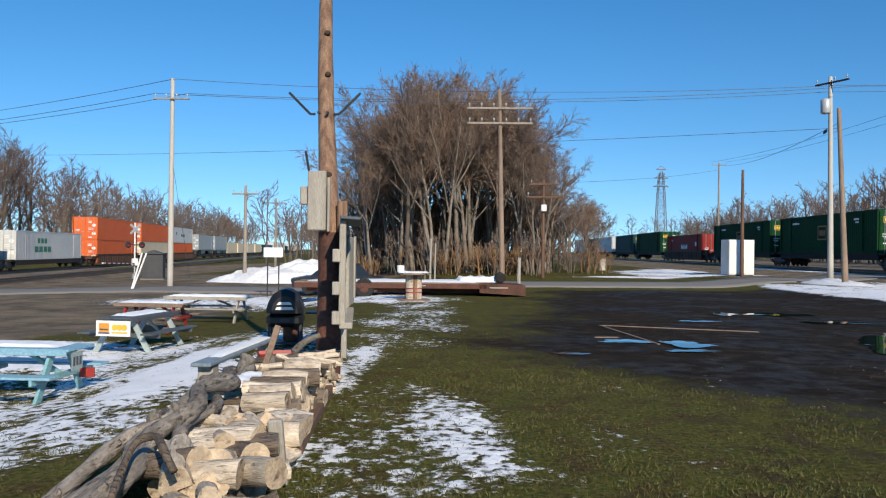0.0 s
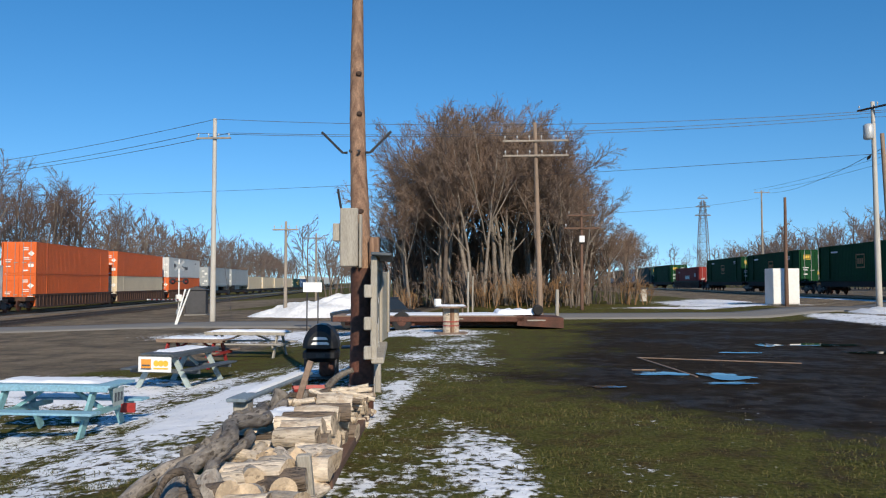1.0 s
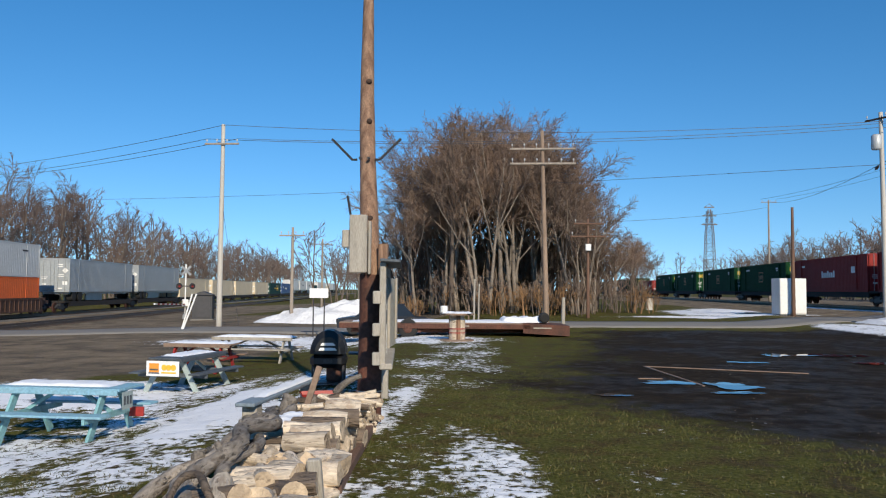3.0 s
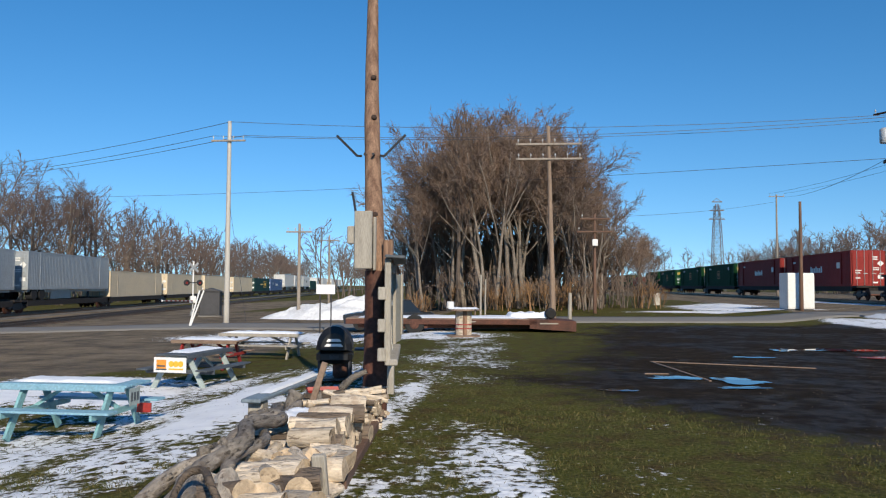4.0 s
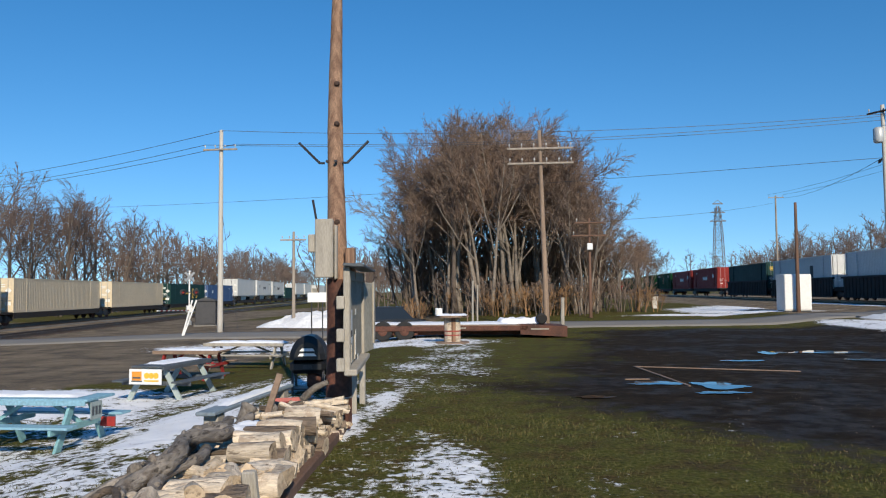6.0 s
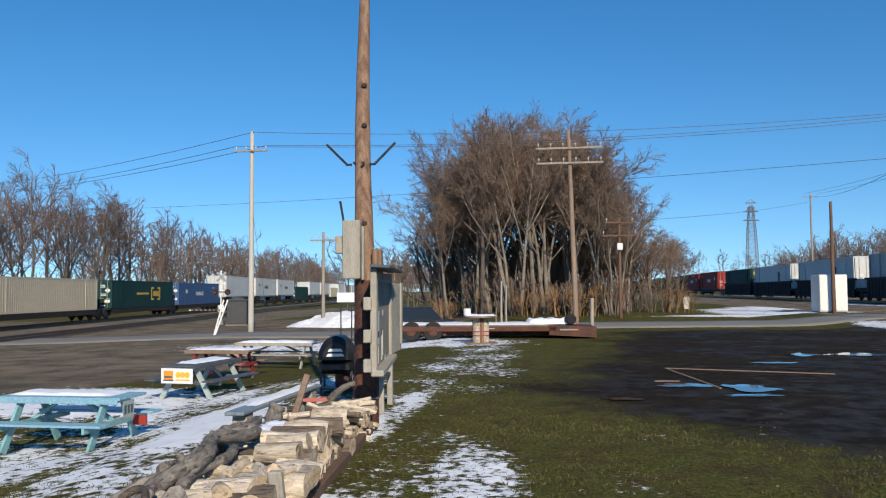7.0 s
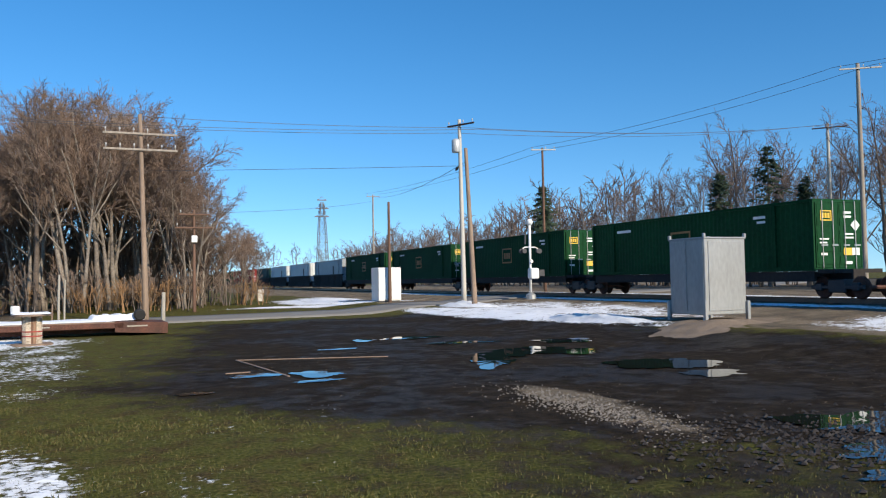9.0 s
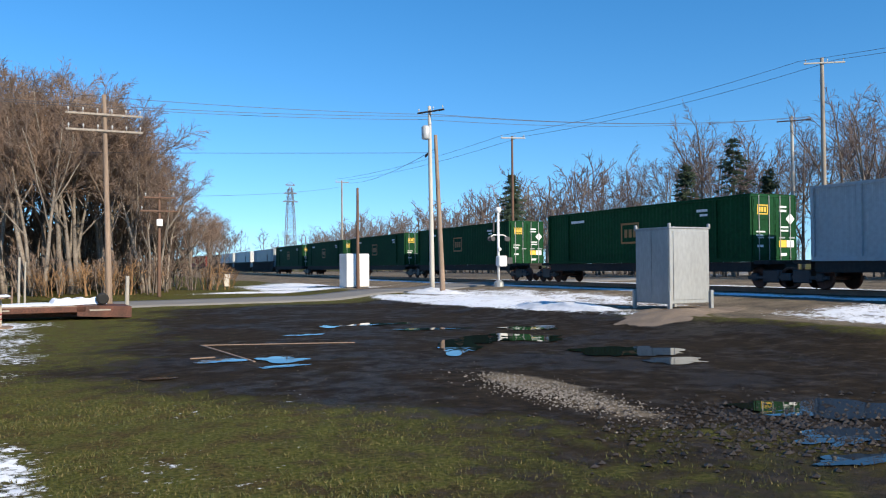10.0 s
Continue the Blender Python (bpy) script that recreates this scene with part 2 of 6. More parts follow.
# ---- ground ----
def blob(x, y, cx, cy, rx, ry, soft=0.35, turn=0.0):
    """1 inside an ellipse, 0 outside, with a soft edge."""
    c, s = math.cos(turn), math.sin(turn)
    dx, dy = x - cx, y - cy
    u, v = (c * dx + s * dy) / rx, (-s * dx + c * dy) / ry
    return 1 - smooth_step(1 - soft, 1 + soft, math.hypot(u, v))


def mud_amount(x, y):
    edge = 0.2 + 0.9 * math.sin(y * 0.35) + (max(0, 14 - y)) * 0.62 + smooth_step(22, 32, y) * 3.2
    wob = 1.1 * fbm(x, y, 0.35, 3, 3.1)
    a = smooth_step(edge - 1.6, edge + 3.4, x + 1.3 * wob)
    dirt = 0.62 * smooth_step(0.4, 5.5, x + wob - 0.15 * (y - 6)) * (1 - smooth_step(26, 32, y))
    a = max(a, dirt)
    a *= 1 - smooth_step(35.0, 37.5, y - 0.1 * x + wob)
    a *= 1 - smooth_step(15.5, 18.5, x + wob)
    return a


def gravel_amount(x, y):
    wob = 1.2 * fbm(x, y, 0.3, 3, 7.7)
    near = 15.5 + 1.15 * max(0.0, x + 11.5)
    a = smooth_step(near - 1, near + 1.5, y + wob) * smooth_step(-6.2, -9.5, x + 0.3 * wob - (0.15 * max(0, y - 24)))
    a *= 1 - smooth_step(60, 75, y)
    b = smooth_step(-24, -26, x + wob) * (1 - smooth_step(-52 - 0.14 * y, -48 - 0.14 * y, -100 - x))
    right = smooth_step(16.5, 18.0, x + wob)
    patch = blob(x, y, 7.1, 9.2, 0.55, 2.6, 0.5, -0.12) * (0.7 + wob)
    return max(0.0, min(1.0, max(a, b if x < -24 else 0.0, right, patch)))


def snow_amount(x, y):
    d = 0.0
    d = max(d, 0.53 * blob(x, y, -5.2, 11.0, 3.3, 8.0, 0.35, -0.12))
    d = max(d, 0.80 * blob(x, y, -4.3, 12.0, 0.75, 4.0, 0.5, 0.1))
    d = max(d, 0.70 * blob(x, y, -8.5, 15.5, 3.4, 2.6, 0.4))
    d = max(d, 0.47 * blob(x, y, -0.45, 7.5, 1.15, 2.9, 0.35, 0.06))
    d = max(d, 0.27 * blob(x, y, 0.4, 6.8, 1.9, 2.6, 0.6))
    d = max(d, 0.60 * blob(x, y, -1.5, 12.3, 0.36, 3.2, 0.5))
    d = max(d, 0.40 * blob(x, y, -1.2, 20.0, 1.5, 9.0, 0.5))
    d = max(d, 0.63 * blob(x, y, -2.8, 28.3, 3.2, 2.2, 0.5))
    d = max(d, 0.66 * blob(x, y, -7.5, 31.5, 6.5, 4.0, 0.5))
    d = max(d, 0.16 * blob(x, y, 2.0, 10.5, 1.6, 1.8, 0.7))
    d = max(d, 0.72 * blob(x, y, 16.6, 31.0, 1.4, 11.5, 0.3, 0.05))
    d = max(d, 0.6 * blob(x, y, 20.0, 33.0, 3.4, 11.0, 0.4))
    d = max(d, 0.62 * blob(x, y, 21.5, 13.0, 3.0, 5.0, 0.4))
    d = max(d, 0.80 * blob(x, y, 14.5, 52.5, 7.0, 1.6, 0.4, 0.12))
    d = max(d, 0.78 * blob(x, y, 16.0, 62.0, 3.5, 9.0, 0.4, -0.2))
    d = max(d, 0.80 * blob(x, y, 25.5, 45.0, 1.1, 60.0, 0.4))
    d = max(d, 0.95 * blob(x, y, 33.5, 45.0, 1.5, 70.0, 0.4))
    d = max(d, 0.75 * blob(x, y, -4.5, 44.0, 2.5, 3.0, 0.4))
    return d


def snow_level(x, y):
    """How much thin snow lies at a place, from 0 to 1: broken into small ragged patches."""
    d = snow_amount(x, y)
    if d <= 0.0:
        return 0.0
    return max(0.0, d + 0.26 * fbm(x, y * 0.7, 1.1, 3, 1.3))


def axis(parts):
    out = [parts[0][0]]
    for a, b, step in parts:
        n = max(1, round((b - a) / step))
        out += [a + (b - a) * (i + 1) / n for i in range(n)]
    return out


def ground_sheet():
    xs = axis([(-2500, -300, 550), (-300, -60, 30), (-60, -20, 2.5), (-20, -9, 0.3), (-9, 9, 0.085), (9, 25, 0.25), (25, 60, 2.5), (60, 300, 30), (300, 2500, 550)])
    ys = axis([(-600, -60, 135), (-60, 0, 6), (0, 4.5, 0.5), (4.5, 18, 0.085), (18, 34, 0.25), (34, 64, 0.6), (64, 200, 8), (200, 600, 50), (600, 4000, 850)])
    nx, ny = len(xs), len(ys)
    verts, zone = [], []
    for y in ys:
        for x in xs:
            z = ground_z(x, y)
            near = -25 < x < 36 and 3 < y < 75
            mud = gravel = snow = 0.0
            if near or (-120 < x < 120 and -60 < y < 200):
                mud, gravel = mud_amount(x, y), gravel_amount(x, y)
            if near:
                snow = snow_level(x, y)
                rough = 0.012 * fbm(x, y, 3.0, 2, 9.0) + 0.02 * fbm(x, y, 0.6, 2, 2.0)
                if mud > 0.4:
                    rough *= 0.35
                    rough += 0.05 * blob(x, y, 9.2, 6.2, 2.6, 1.1, 0.6) * max(0, fbm(x, y, 2.6, 3, 4.4))
                z += rough + 0.02 * smooth_step(0.5, 0.8, snow)
            verts.append((x, y, z))
            zone.append((mud, gravel, snow, 1.0))
    faces = [(j * nx + i, j * nx + i + 1, (j + 1) * nx + i + 1, (j + 1) * nx + i) for j in range(ny - 1) for i in range(nx - 1)]
    me = bpy.data.meshes.new("ground")
    me.from_pydata(verts, [], faces)
    at = me.color_attributes.new("zone", "FLOAT_COLOR", "POINT")
    at.data.foreach_set("color", [c for z in zone for c in z])
    me.polygons.foreach_set("use_smooth", [True] * len(faces))
    return me


def ground_material():
    m = bpy.data.materials.new("ground_cover")
    m.use_nodes = True
    n, l = m.node_tree.nodes, m.node_tree.links
    b = n["Principled BSDF"]
    tc = n.new("ShaderNodeTexCoord")
    at = n.new("ShaderNodeAttribute")
    at.attribute_name = "zone"
    sp = n.new("ShaderNodeSeparateColor")
    l.new(at.outputs["Color"], sp.inputs[0])

    def tex(scale, detail=5, rough=0.6):
        t = n.new("ShaderNodeTexNoise")
        t.inputs["Scale"].default_value, t.inputs["Detail"].default_value, t.inputs["Roughness"].default_value = scale, detail, rough
        l.new(tc.outputs["Object"], t.inputs["Vector"])
        return t.outputs[0]

    def ramp(src, stops):
        r = n.new("ShaderNodeValToRGB")
        e = r.color_ramp.elements
        e[0].position, e[0].color = stops[0][0], (*stops[0][1], 1)
        e[1].position, e[1].color = stops[-1][0], (*stops[-1][1], 1)
        for p, c in stops[1:-1]:
            k = e.new(p)
            k.color = (*c, 1)
        l.new(src, r.inputs[0])
        return r.outputs[0]

    def math_node(op, a, b_, c=None):
        k = n.new("ShaderNodeMath")
        k.operation = op
        for i, v in enumerate((a, b_, c)):
            if v is None:
                continue
            if isinstance(v, (int, float)):
                k.inputs[i].default_value = v
            else:
                l.new(v, k.inputs[i])
        return k.outputs[0]

    def mask(src, breakup, amount, lo, hi):
        v = math_node("MULTIPLY_ADD", math_node("SUBTRACT", breakup, 0.5), amount, src)
        r = n.new("ShaderNodeMapRange")
        r.interpolation_type = "SMOOTHSTEP"
        r.inputs[1].default_value, r.inputs[2].default_value = lo, hi
        l.new(v, r.inputs[0])
        return r.outputs[0]

    def mix(f, a, c):
        k = n.new("ShaderNodeMix")
        k.data_type = "RGBA"
        l.new(f, k.inputs[0])
        l.new(a, k.inputs[6])
        l.new(c, k.inputs[7])
        return k.outputs[2]

    big, mid, fine, tiny = tex(0.35), tex(2.2), tex(18), tex(70, 3)
    grass_a = ramp(fine, [(0.3, (0.034, 0.038, 0.007)), (0.5, (0.088, 0.090, 0.018)), (0.72, (0.175, 0.150, 0.050))])
    grass_b = ramp(fine, [(0.3, (0.034, 0.024, 0.009)), (0.55, (0.088, 0.060, 0.022)), (0.75, (0.18, 0.122, 0.050))])
    grass = mix(ramp(mid, [(0.45, (0, 0, 0)), (0.66, (1, 1, 1))]), grass_a, grass_b)
    mud = mix(ramp(tex(7.0, 5, 0.7), [(0.35, (0, 0, 0)), (0.7, (1, 1, 1))]), ramp(mid, [(0.3, (0.006, 0.0042, 0.0026)), (0.55, (0.014, 0.0095, 0.0056)), (0.75, (0.036, 0.025, 0.015))]), ramp(mid, [(0.3, (0.018, 0.012, 0.0068)), (0.75, (0.080, 0.056, 0.032))]))
    gravel = mix(ramp(tex(0.7, 6, 0.65), [(0.38, (0, 0, 0)), (0.62, (1, 1, 1))]), ramp(tiny, [(0.3, (0.055, 0.045, 0.034)), (0.7, (0.165, 0.135, 0.102))]), ramp(tiny, [(0.3, (0.13, 0.103, 0.073)), (0.7, (0.36, 0.285, 0.20))]))
    snow = ramp(mid, [(0.3, (0.80, 0.82, 0.86)), (0.65, (0.91, 0.92, 0.94))])
    mf = mask(sp.outputs[0], math_node("MULTIPLY_ADD", mid, 0.6, math_node("MULTIPLY", tex(0.9, 5, 0.6), 0.4)), 2.2, 0.15, 0.85)
    gf = mask(sp.outputs[1], mid, 0.9, 0.3, 0.75)
    patches = math_node("ADD", math_node("MULTIPLY", tex(6.5, 5, 0.6), 0.74), math_node("MULTIPLY", fine, 0.26))
    sf = mask(sp.outputs[2], patches, 1.9, 0.42, 0.60)
    col = mix(gf, mix(mf, grass, mud), gravel)
    col = mix(sf, col, snow)
    l.new(col, b.inputs["Base Color"])
    wet = math_node("MULTIPLY", mf, math_node("SUBTRACT", 1.0, gf))
    wetness = mask(big, mid, 0.6, 0.42, 0.62)
    r1 = math_node("MULTIPLY_ADD", math_node("MULTIPLY", wet, wetness), -0.40, 0.95)
    l.new(math_node("MULTIPLY_ADD", sf, -0.2, r1), b.inputs["Roughness"])
    b.inputs["Specular IOR Level"].default_value = 0.1
    bp = n.new("ShaderNodeBump")
    bp.inputs["Strength"].default_value = 1.0
    bp.inputs["Distance"].default_value = 0.025
    relief = math_node("MULTIPLY", math_node("MULTIPLY_ADD", fine, 1.0, tiny), math_node("MULTIPLY_ADD", sf, -0.8, 1.0))
    lumps = math_node("MULTIPLY", math_node("MULTIPLY", tex(11, 3, 0.5), sf), 0.9)
    l.new(math_node("ADD", lumps, math_node("MULTIPLY_ADD", sf, 1.3, relief)), bp.inputs["Height"])
    l.new(bp.outputs[0], b.inputs["Normal"])
    return m


ground = new("ground", ground_sheet())
ground.data.materials.append(ground_material())
tagged(ground, "patchy winter grass, wet mud, gravel and thin snow", "ground", kind="structure")


def strip(name, x0, x1, y_of, half, lift, material, label, step=1.5):
    """A road strip that follows the ground, with a small thickness."""
    s = Shape()
    n = int((x1 - x0) / step)
    rows = []
    for i in range(n + 1):
        x = x0 + (x1 - x0) * i / n
        y = y_of(x)
        w = half * (1 + 0.04 * fbm(x, y, 0.4, 2, 1))
        rows.append([(x, y + a * w, max(ground_z(x, y + a * w), ground_z(x, y)) + (lift if abs(a) < 0.99 else -0.05)) for a in (-1, -0.97, -0.5, 0, 0.5, 0.97, 1)])
    verts = [p for r in rows for p in r]
    k = len(rows[0])
    s.add(verts, [(i * k + j, (i + 1) * k + j, (i + 1) * k + j + 1, i * k + j + 1) for i in range(n) for j in range(k - 1)])
    ob = part(name, s, material, smooth=True)
    return tagged(ob, label, name, kind="structure")


strip("road", -90, 90, lambda x: 41.6 + 0.10 * x + 0.004 * max(0, x) ** 2, 2.9, 0.05, ASPHALT, "pale worn asphalt lane crossing both railway lines")


# ---- puddles ----
def water_material():
    m = bpy.data.materials.new("puddle_water")
    m.use_nodes = True
    n, l = m.node_tree.nodes, m.node_tree.links
    b = n["Principled BSDF"]
    b.inputs["Base Color"].default_value = (0.012, 0.011, 0.010, 1)
    b.inputs["Roughness"].default_value = 0.015
    b.inputs["IOR"].default_value = 1.33
    b.inputs["Specular IOR Level"].default_value = 0.6
    tc, t, bp = n.new("ShaderNodeTexCoord"), n.new("ShaderNodeTexNoise"), n.new("ShaderNodeBump")
    t.inputs["Scale"].default_value = 6
    l.new(tc.outputs["Object"], t.inputs["Vector"])
    l.new(t.outputs[0], bp.inputs["Height"])
    bp.inputs["Strength"].default_value = 0.02
    bp.inputs["Distance"].default_value = 0.01
    l.new(bp.outputs[0], b.inputs["Normal"])
    return m


WATER = water_material()


def puddle(cx, cy, rx, ry, turn=0.0, seed=0, rag=0.35):
    s = Shape()
    n = 46
    pts = []
    for i in range(n):
        a = 2 * math.pi * i / n
        k = 1 + rag * fbm(math.cos(a) * 1.5 + seed * 3.7, math.sin(a) * 1.5, 1.0, 4, seed * 1.3)
        u, v = rx * k * math.cos(a), ry * k * math.sin(a)
        pts.append((u * math.cos(turn) - v * math.sin(turn), u * math.sin(turn) + v * math.cos(turn), 0))
    s.add([(0, 0, 0.004)] + pts, [(0, i + 1, (i + 1) % n + 1) for i in range(n)])
    ob = part("puddle", s, WATER, m=pose(cx, cy, max(ground_z(cx, cy), 0.0) + 0.022))
    tagged(ob, "shallow meltwater puddle reflecting sky in the mud", "puddle", "puddles")


for i, row in enumerate([(3.35, 15.6, 0.45, 0.30), (4.45, 15.35, 0.42, 0.55, 0.5), (4.25, 14.2, 0.50, 0.14, 0.2), (2.05, 13.6, 0.28, 0.14), (6.3, 20.5, 0.55, 0.22), (7.9, 23.0, 0.35, 0.5),
                         (9.6, 23.2, 0.9, 0.45), (8.6, 15.6, 0.45, 1.3, -0.5), (9.6, 17.0, 0.6, 1.1, -0.5), (10.9, 17.0, 1.1, 0.9, -0.6), (11.5, 13.3, 1.0, 1.0, -0.6), (11.0, 11.6, 0.55, 0.45, -0.6), (9.3, 6.7, 1.0, 0.6, -0.5), (8.1, 5.6, 0.7, 0.35, 0.3), (12.8, 19.5, 0.9, 0.7, -0.4), (10.2, 20.6, 1.1, 0.35, -0.3), (7.3, 4.9, 0.4, 0.16)]):
    puddle(*row, seed=i + 1, rag=0.62)


# ---- rails ----
def railway(name, x_at, slope, z, y0, y1, label):
    """Two rails on sleepers in a ballast bed; runs along y with x = x_at + slope * y."""
    s = Shape()
    for a, b in ((-0.7175, 0), (0.7175, 0)):
        for lo, hi, w in ((-0.16, -0.13, 0.075), (-0.13, -0.04, 0.012), (-0.04, 0.0, 0.036)):
            p0, p1 = Vector((x_at + slope * y0 + a, y0, z)), Vector((x_at + slope * y1 + a, y1, z))
            s.add([p0 + Vector((-w, 0, lo)), p0 + Vector((w, 0, lo)), p0 + Vector((w, 0, hi)), p0 + Vector((-w, 0, hi)),
                   p1 + Vector((-w, 0, lo)), p1 + Vector((w, 0, lo)), p1 + Vector((w, 0, hi)), p1 + Vector((-w, 0, hi))],
                  [(0, 1, 5, 4), (1, 2, 6, 5), (2, 3, 7, 6), (3, 0, 4, 7)])
    ob = part(name, s, RAIL_STEEL)
    tagged(ob, label, "railway track", kind="structure")
    t = Shape()
    y = y0
    while y < y1:
        if y > -20 and y < 130:
            x = x_at + slope * y
            t.box((x - 1.3, y - 0.11, z - 0.30), (x + 1.3, y + 0.11, z - 0.165))
        y += 0.55
    tagged(part("sleepers", t, TIE, ob), kind="stuff")
    bed = Shape()
    prof = ((-2.6, -0.42), (-1.6, -0.2), (1.6, -0.2), (2.6, -0.42))
    bed.add([(x_at + slope * yy + a, yy, z + h) for yy in (y0, y1) for a, h in prof], [(k, k + 1, k + 5, k + 4) for k in range(3)])
    part("ballast", bed, BALLAST, ob)


BALLAST = mat("ballast_stone", (0.17, 0.155, 0.14), 0.95, var=0.35, scale=0.4, fine=22, bump=0.8, dist=0.04)
LEFT_X, LEFT_S, LEFT_Z = -29.3, -0.14, -0.42
RIGHT_X, RIGHT_S, RIGHT_Z = 27.6, 0.02, 0.78
railway("railway_west", LEFT_X, LEFT_S, LEFT_Z, -90, 460, "steel rails of the lower line on dark sleepers")
railway("railway_west_siding", LEFT_X + 6.4, LEFT_S, LEFT_Z - 0.08, -90, 460, "empty second track beside the lower line")
railway("railway_east", RIGHT_X, RIGHT_S, RIGHT_Z, -260, 460, "steel rails of the raised line in snow and ballast")


# ---- trains ----
PAINTS = {
    "green": mat("green_container_paint", (0.006, 0.054, 0.018), 0.7, var=0.2, scale=0.5, fine=6, bump=0.02, spec=0.12),
    "dark": mat("dark_green_container_paint", (0.013, 0.055, 0.052), 0.65, var=0.2, scale=0.5, fine=6, bump=0.02, spec=0.2),
    "red": mat("red_container_paint", (0.28, 0.03, 0.025), 0.65, spec=0.2, var=0.15, scale=0.5, fine=6, bump=0.02),
    "orange": mat("orange_container_paint", (0.72, 0.135, 0.022), 0.6, var=0.10, scale=0.5, fine=6, bump=0.02),
    "white": mat("white_container_paint", (0.60, 0.61, 0.60), 0.5, var=0.08, scale=0.4, fine=6, bump=0.02),
    "grey": mat("grey_trailer_paint", (0.34, 0.37, 0.39), 0.45, var=0.10, scale=0.4, fine=6, bump=0.02),
    "cream": mat("cream_container_paint", (0.68, 0.57, 0.40), 0.6, var=0.08, scale=0.4, fine=6, bump=0.02),
    "blue": mat("blue_container_paint", (0.045, 0.10, 0.24), 0.5, var=0.12, scale=0.4, fine=6, bump=0.02),
}
CAR_STEEL = mat("railcar_steel", (0.024, 0.019, 0.017), 0.85, 0.0, var=0.3, scale=0.7, fine=8, bump=0.1)
CAR_BROWN = mat("railcar_brown", (0.11, 0.055, 0.035), 0.8, 0.1, var=0.3, scale=0.7, fine=8, bump=0.1)
CAR_LENGTH, CAR_WIDTH, CAR_HIGH = 16.15, 2.59, 2.90
_kept = {}


def kept(key, build):
    if key not in _kept:
        _kept[key] = build()
    return _kept[key]


def box_shell():
    """A container's shell: corrugated sides, plain roof and floor rails, posts at the corners."""
    s = Shape()
    w, h, n = CAR_WIDTH / 2, CAR_HIGH, 58
    for side in (-1, 1):
        prof = []
        for i in range(n):
            y = 0.12 + (CAR_LENGTH - 0.24) * i / n
            p = (CAR_LENGTH - 0.24) / n
            prof += [(y, 0.026), (y + p * 0.40, 0.026), (y + p * 0.5, 0.036), (y + p * 0.9, 0.036)]
        prof.append((CAR_LENGTH - 0.12, 0.026))
        vs = [(side * (w - 0.045 + d), y, z) for y, d in prof for z in (0.16, h - 0.1)]
        s.add(vs, [(2 * i, 2 * i + 2, 2 * i + 3, 2 * i + 1) if side > 0 else (2 * i, 2 * i + 1, 2 * i + 3, 2 * i + 2) for i in range(len(prof) - 1)])
        s.box((side * w - 0.06, 0, 0), (side * w + 0.0, CAR_LENGTH, 0.17))
        s.box((side * w - 0.06, 0, h - 0.11), (side * w + 0.0, CAR_LENGTH, h))
        for y in (0.0, CAR_LENGTH - 0.14, 2.0, CAR_LENGTH - 2.2):
            s.box((side * w - 0.07, y, 0), (side * w + 0.004, y + 0.14, h + 0.004))
    s.box((-w + 0.05, 0.05, h - 0.06), (w - 0.05, CAR_LENGTH - 0.05, h - 0.02))
    s.box((-w + 0.05, 0.05, 0.02), (w - 0.05, CAR_LENGTH - 0.05, 0.10))
    s.box((-w, CAR_LENGTH - 0.06, 0.0), (w, CAR_LENGTH - 0.02, h))
    s.box((-w, 0.0, h - 0.12), (w, 0.06, h))
    s.box((-w, 0.0, 0.0), (w, 0.06, 0.12))
    return s


def door_leaf(side):
    s = Shape()
    x0, x1 = (0.01, 1.22) if side > 0 else (-1.22, -0.01)
    s.box((x0, 0.01, 0.13), (x1, 0.05, CAR_HIGH - 0.13))
    for k in range(5):
        z = 0.25 + k * 0.52
        s.box((x0 + 0.06, -0.012, z), (x1 - 0.06, 0.012, z + 0.34))
    return s


def lock_rod():
    s = Shape()
    s.tube([(0, -0.03, 0.08), (0, -0.03, CAR_HIGH - 0.06)], 0.022, 6)
    s.box((-0.09, -0.05, 1.0), (0.25, -0.03, 1.06))
    return s


def plates(kind):
    s = Shape()
    if kind == "marks":
        for x, z, w, h in ((0.28, 2.32, 0.42, 0.09), (0.28, 2.15, 0.42, 0.09), (0.3, 1.45, 0.5, 0.07), (0.3, 1.3, 0.5, 0.07), (-1.05, 1.25, 0.5, 0.06), (-1.05, 1.10, 0.4, 0.06), (0.3, 0.25, 0.4, 0.12), (-1.0, 0.62, 0.35, 0.1)):
            s.box((x, -0.020, z), (x + w, -0.014, z + h))
        s.box((0.70, -0.020, 0.62), (1.12, -0.014, 0.92))
        s.add([(0.92 + a, -0.021, 1.85 + b) for a, b in ((-0.26, 0), (0, -0.26), (0.26, 0), (0, 0.26))], [(0, 1, 2, 3)])
    return s


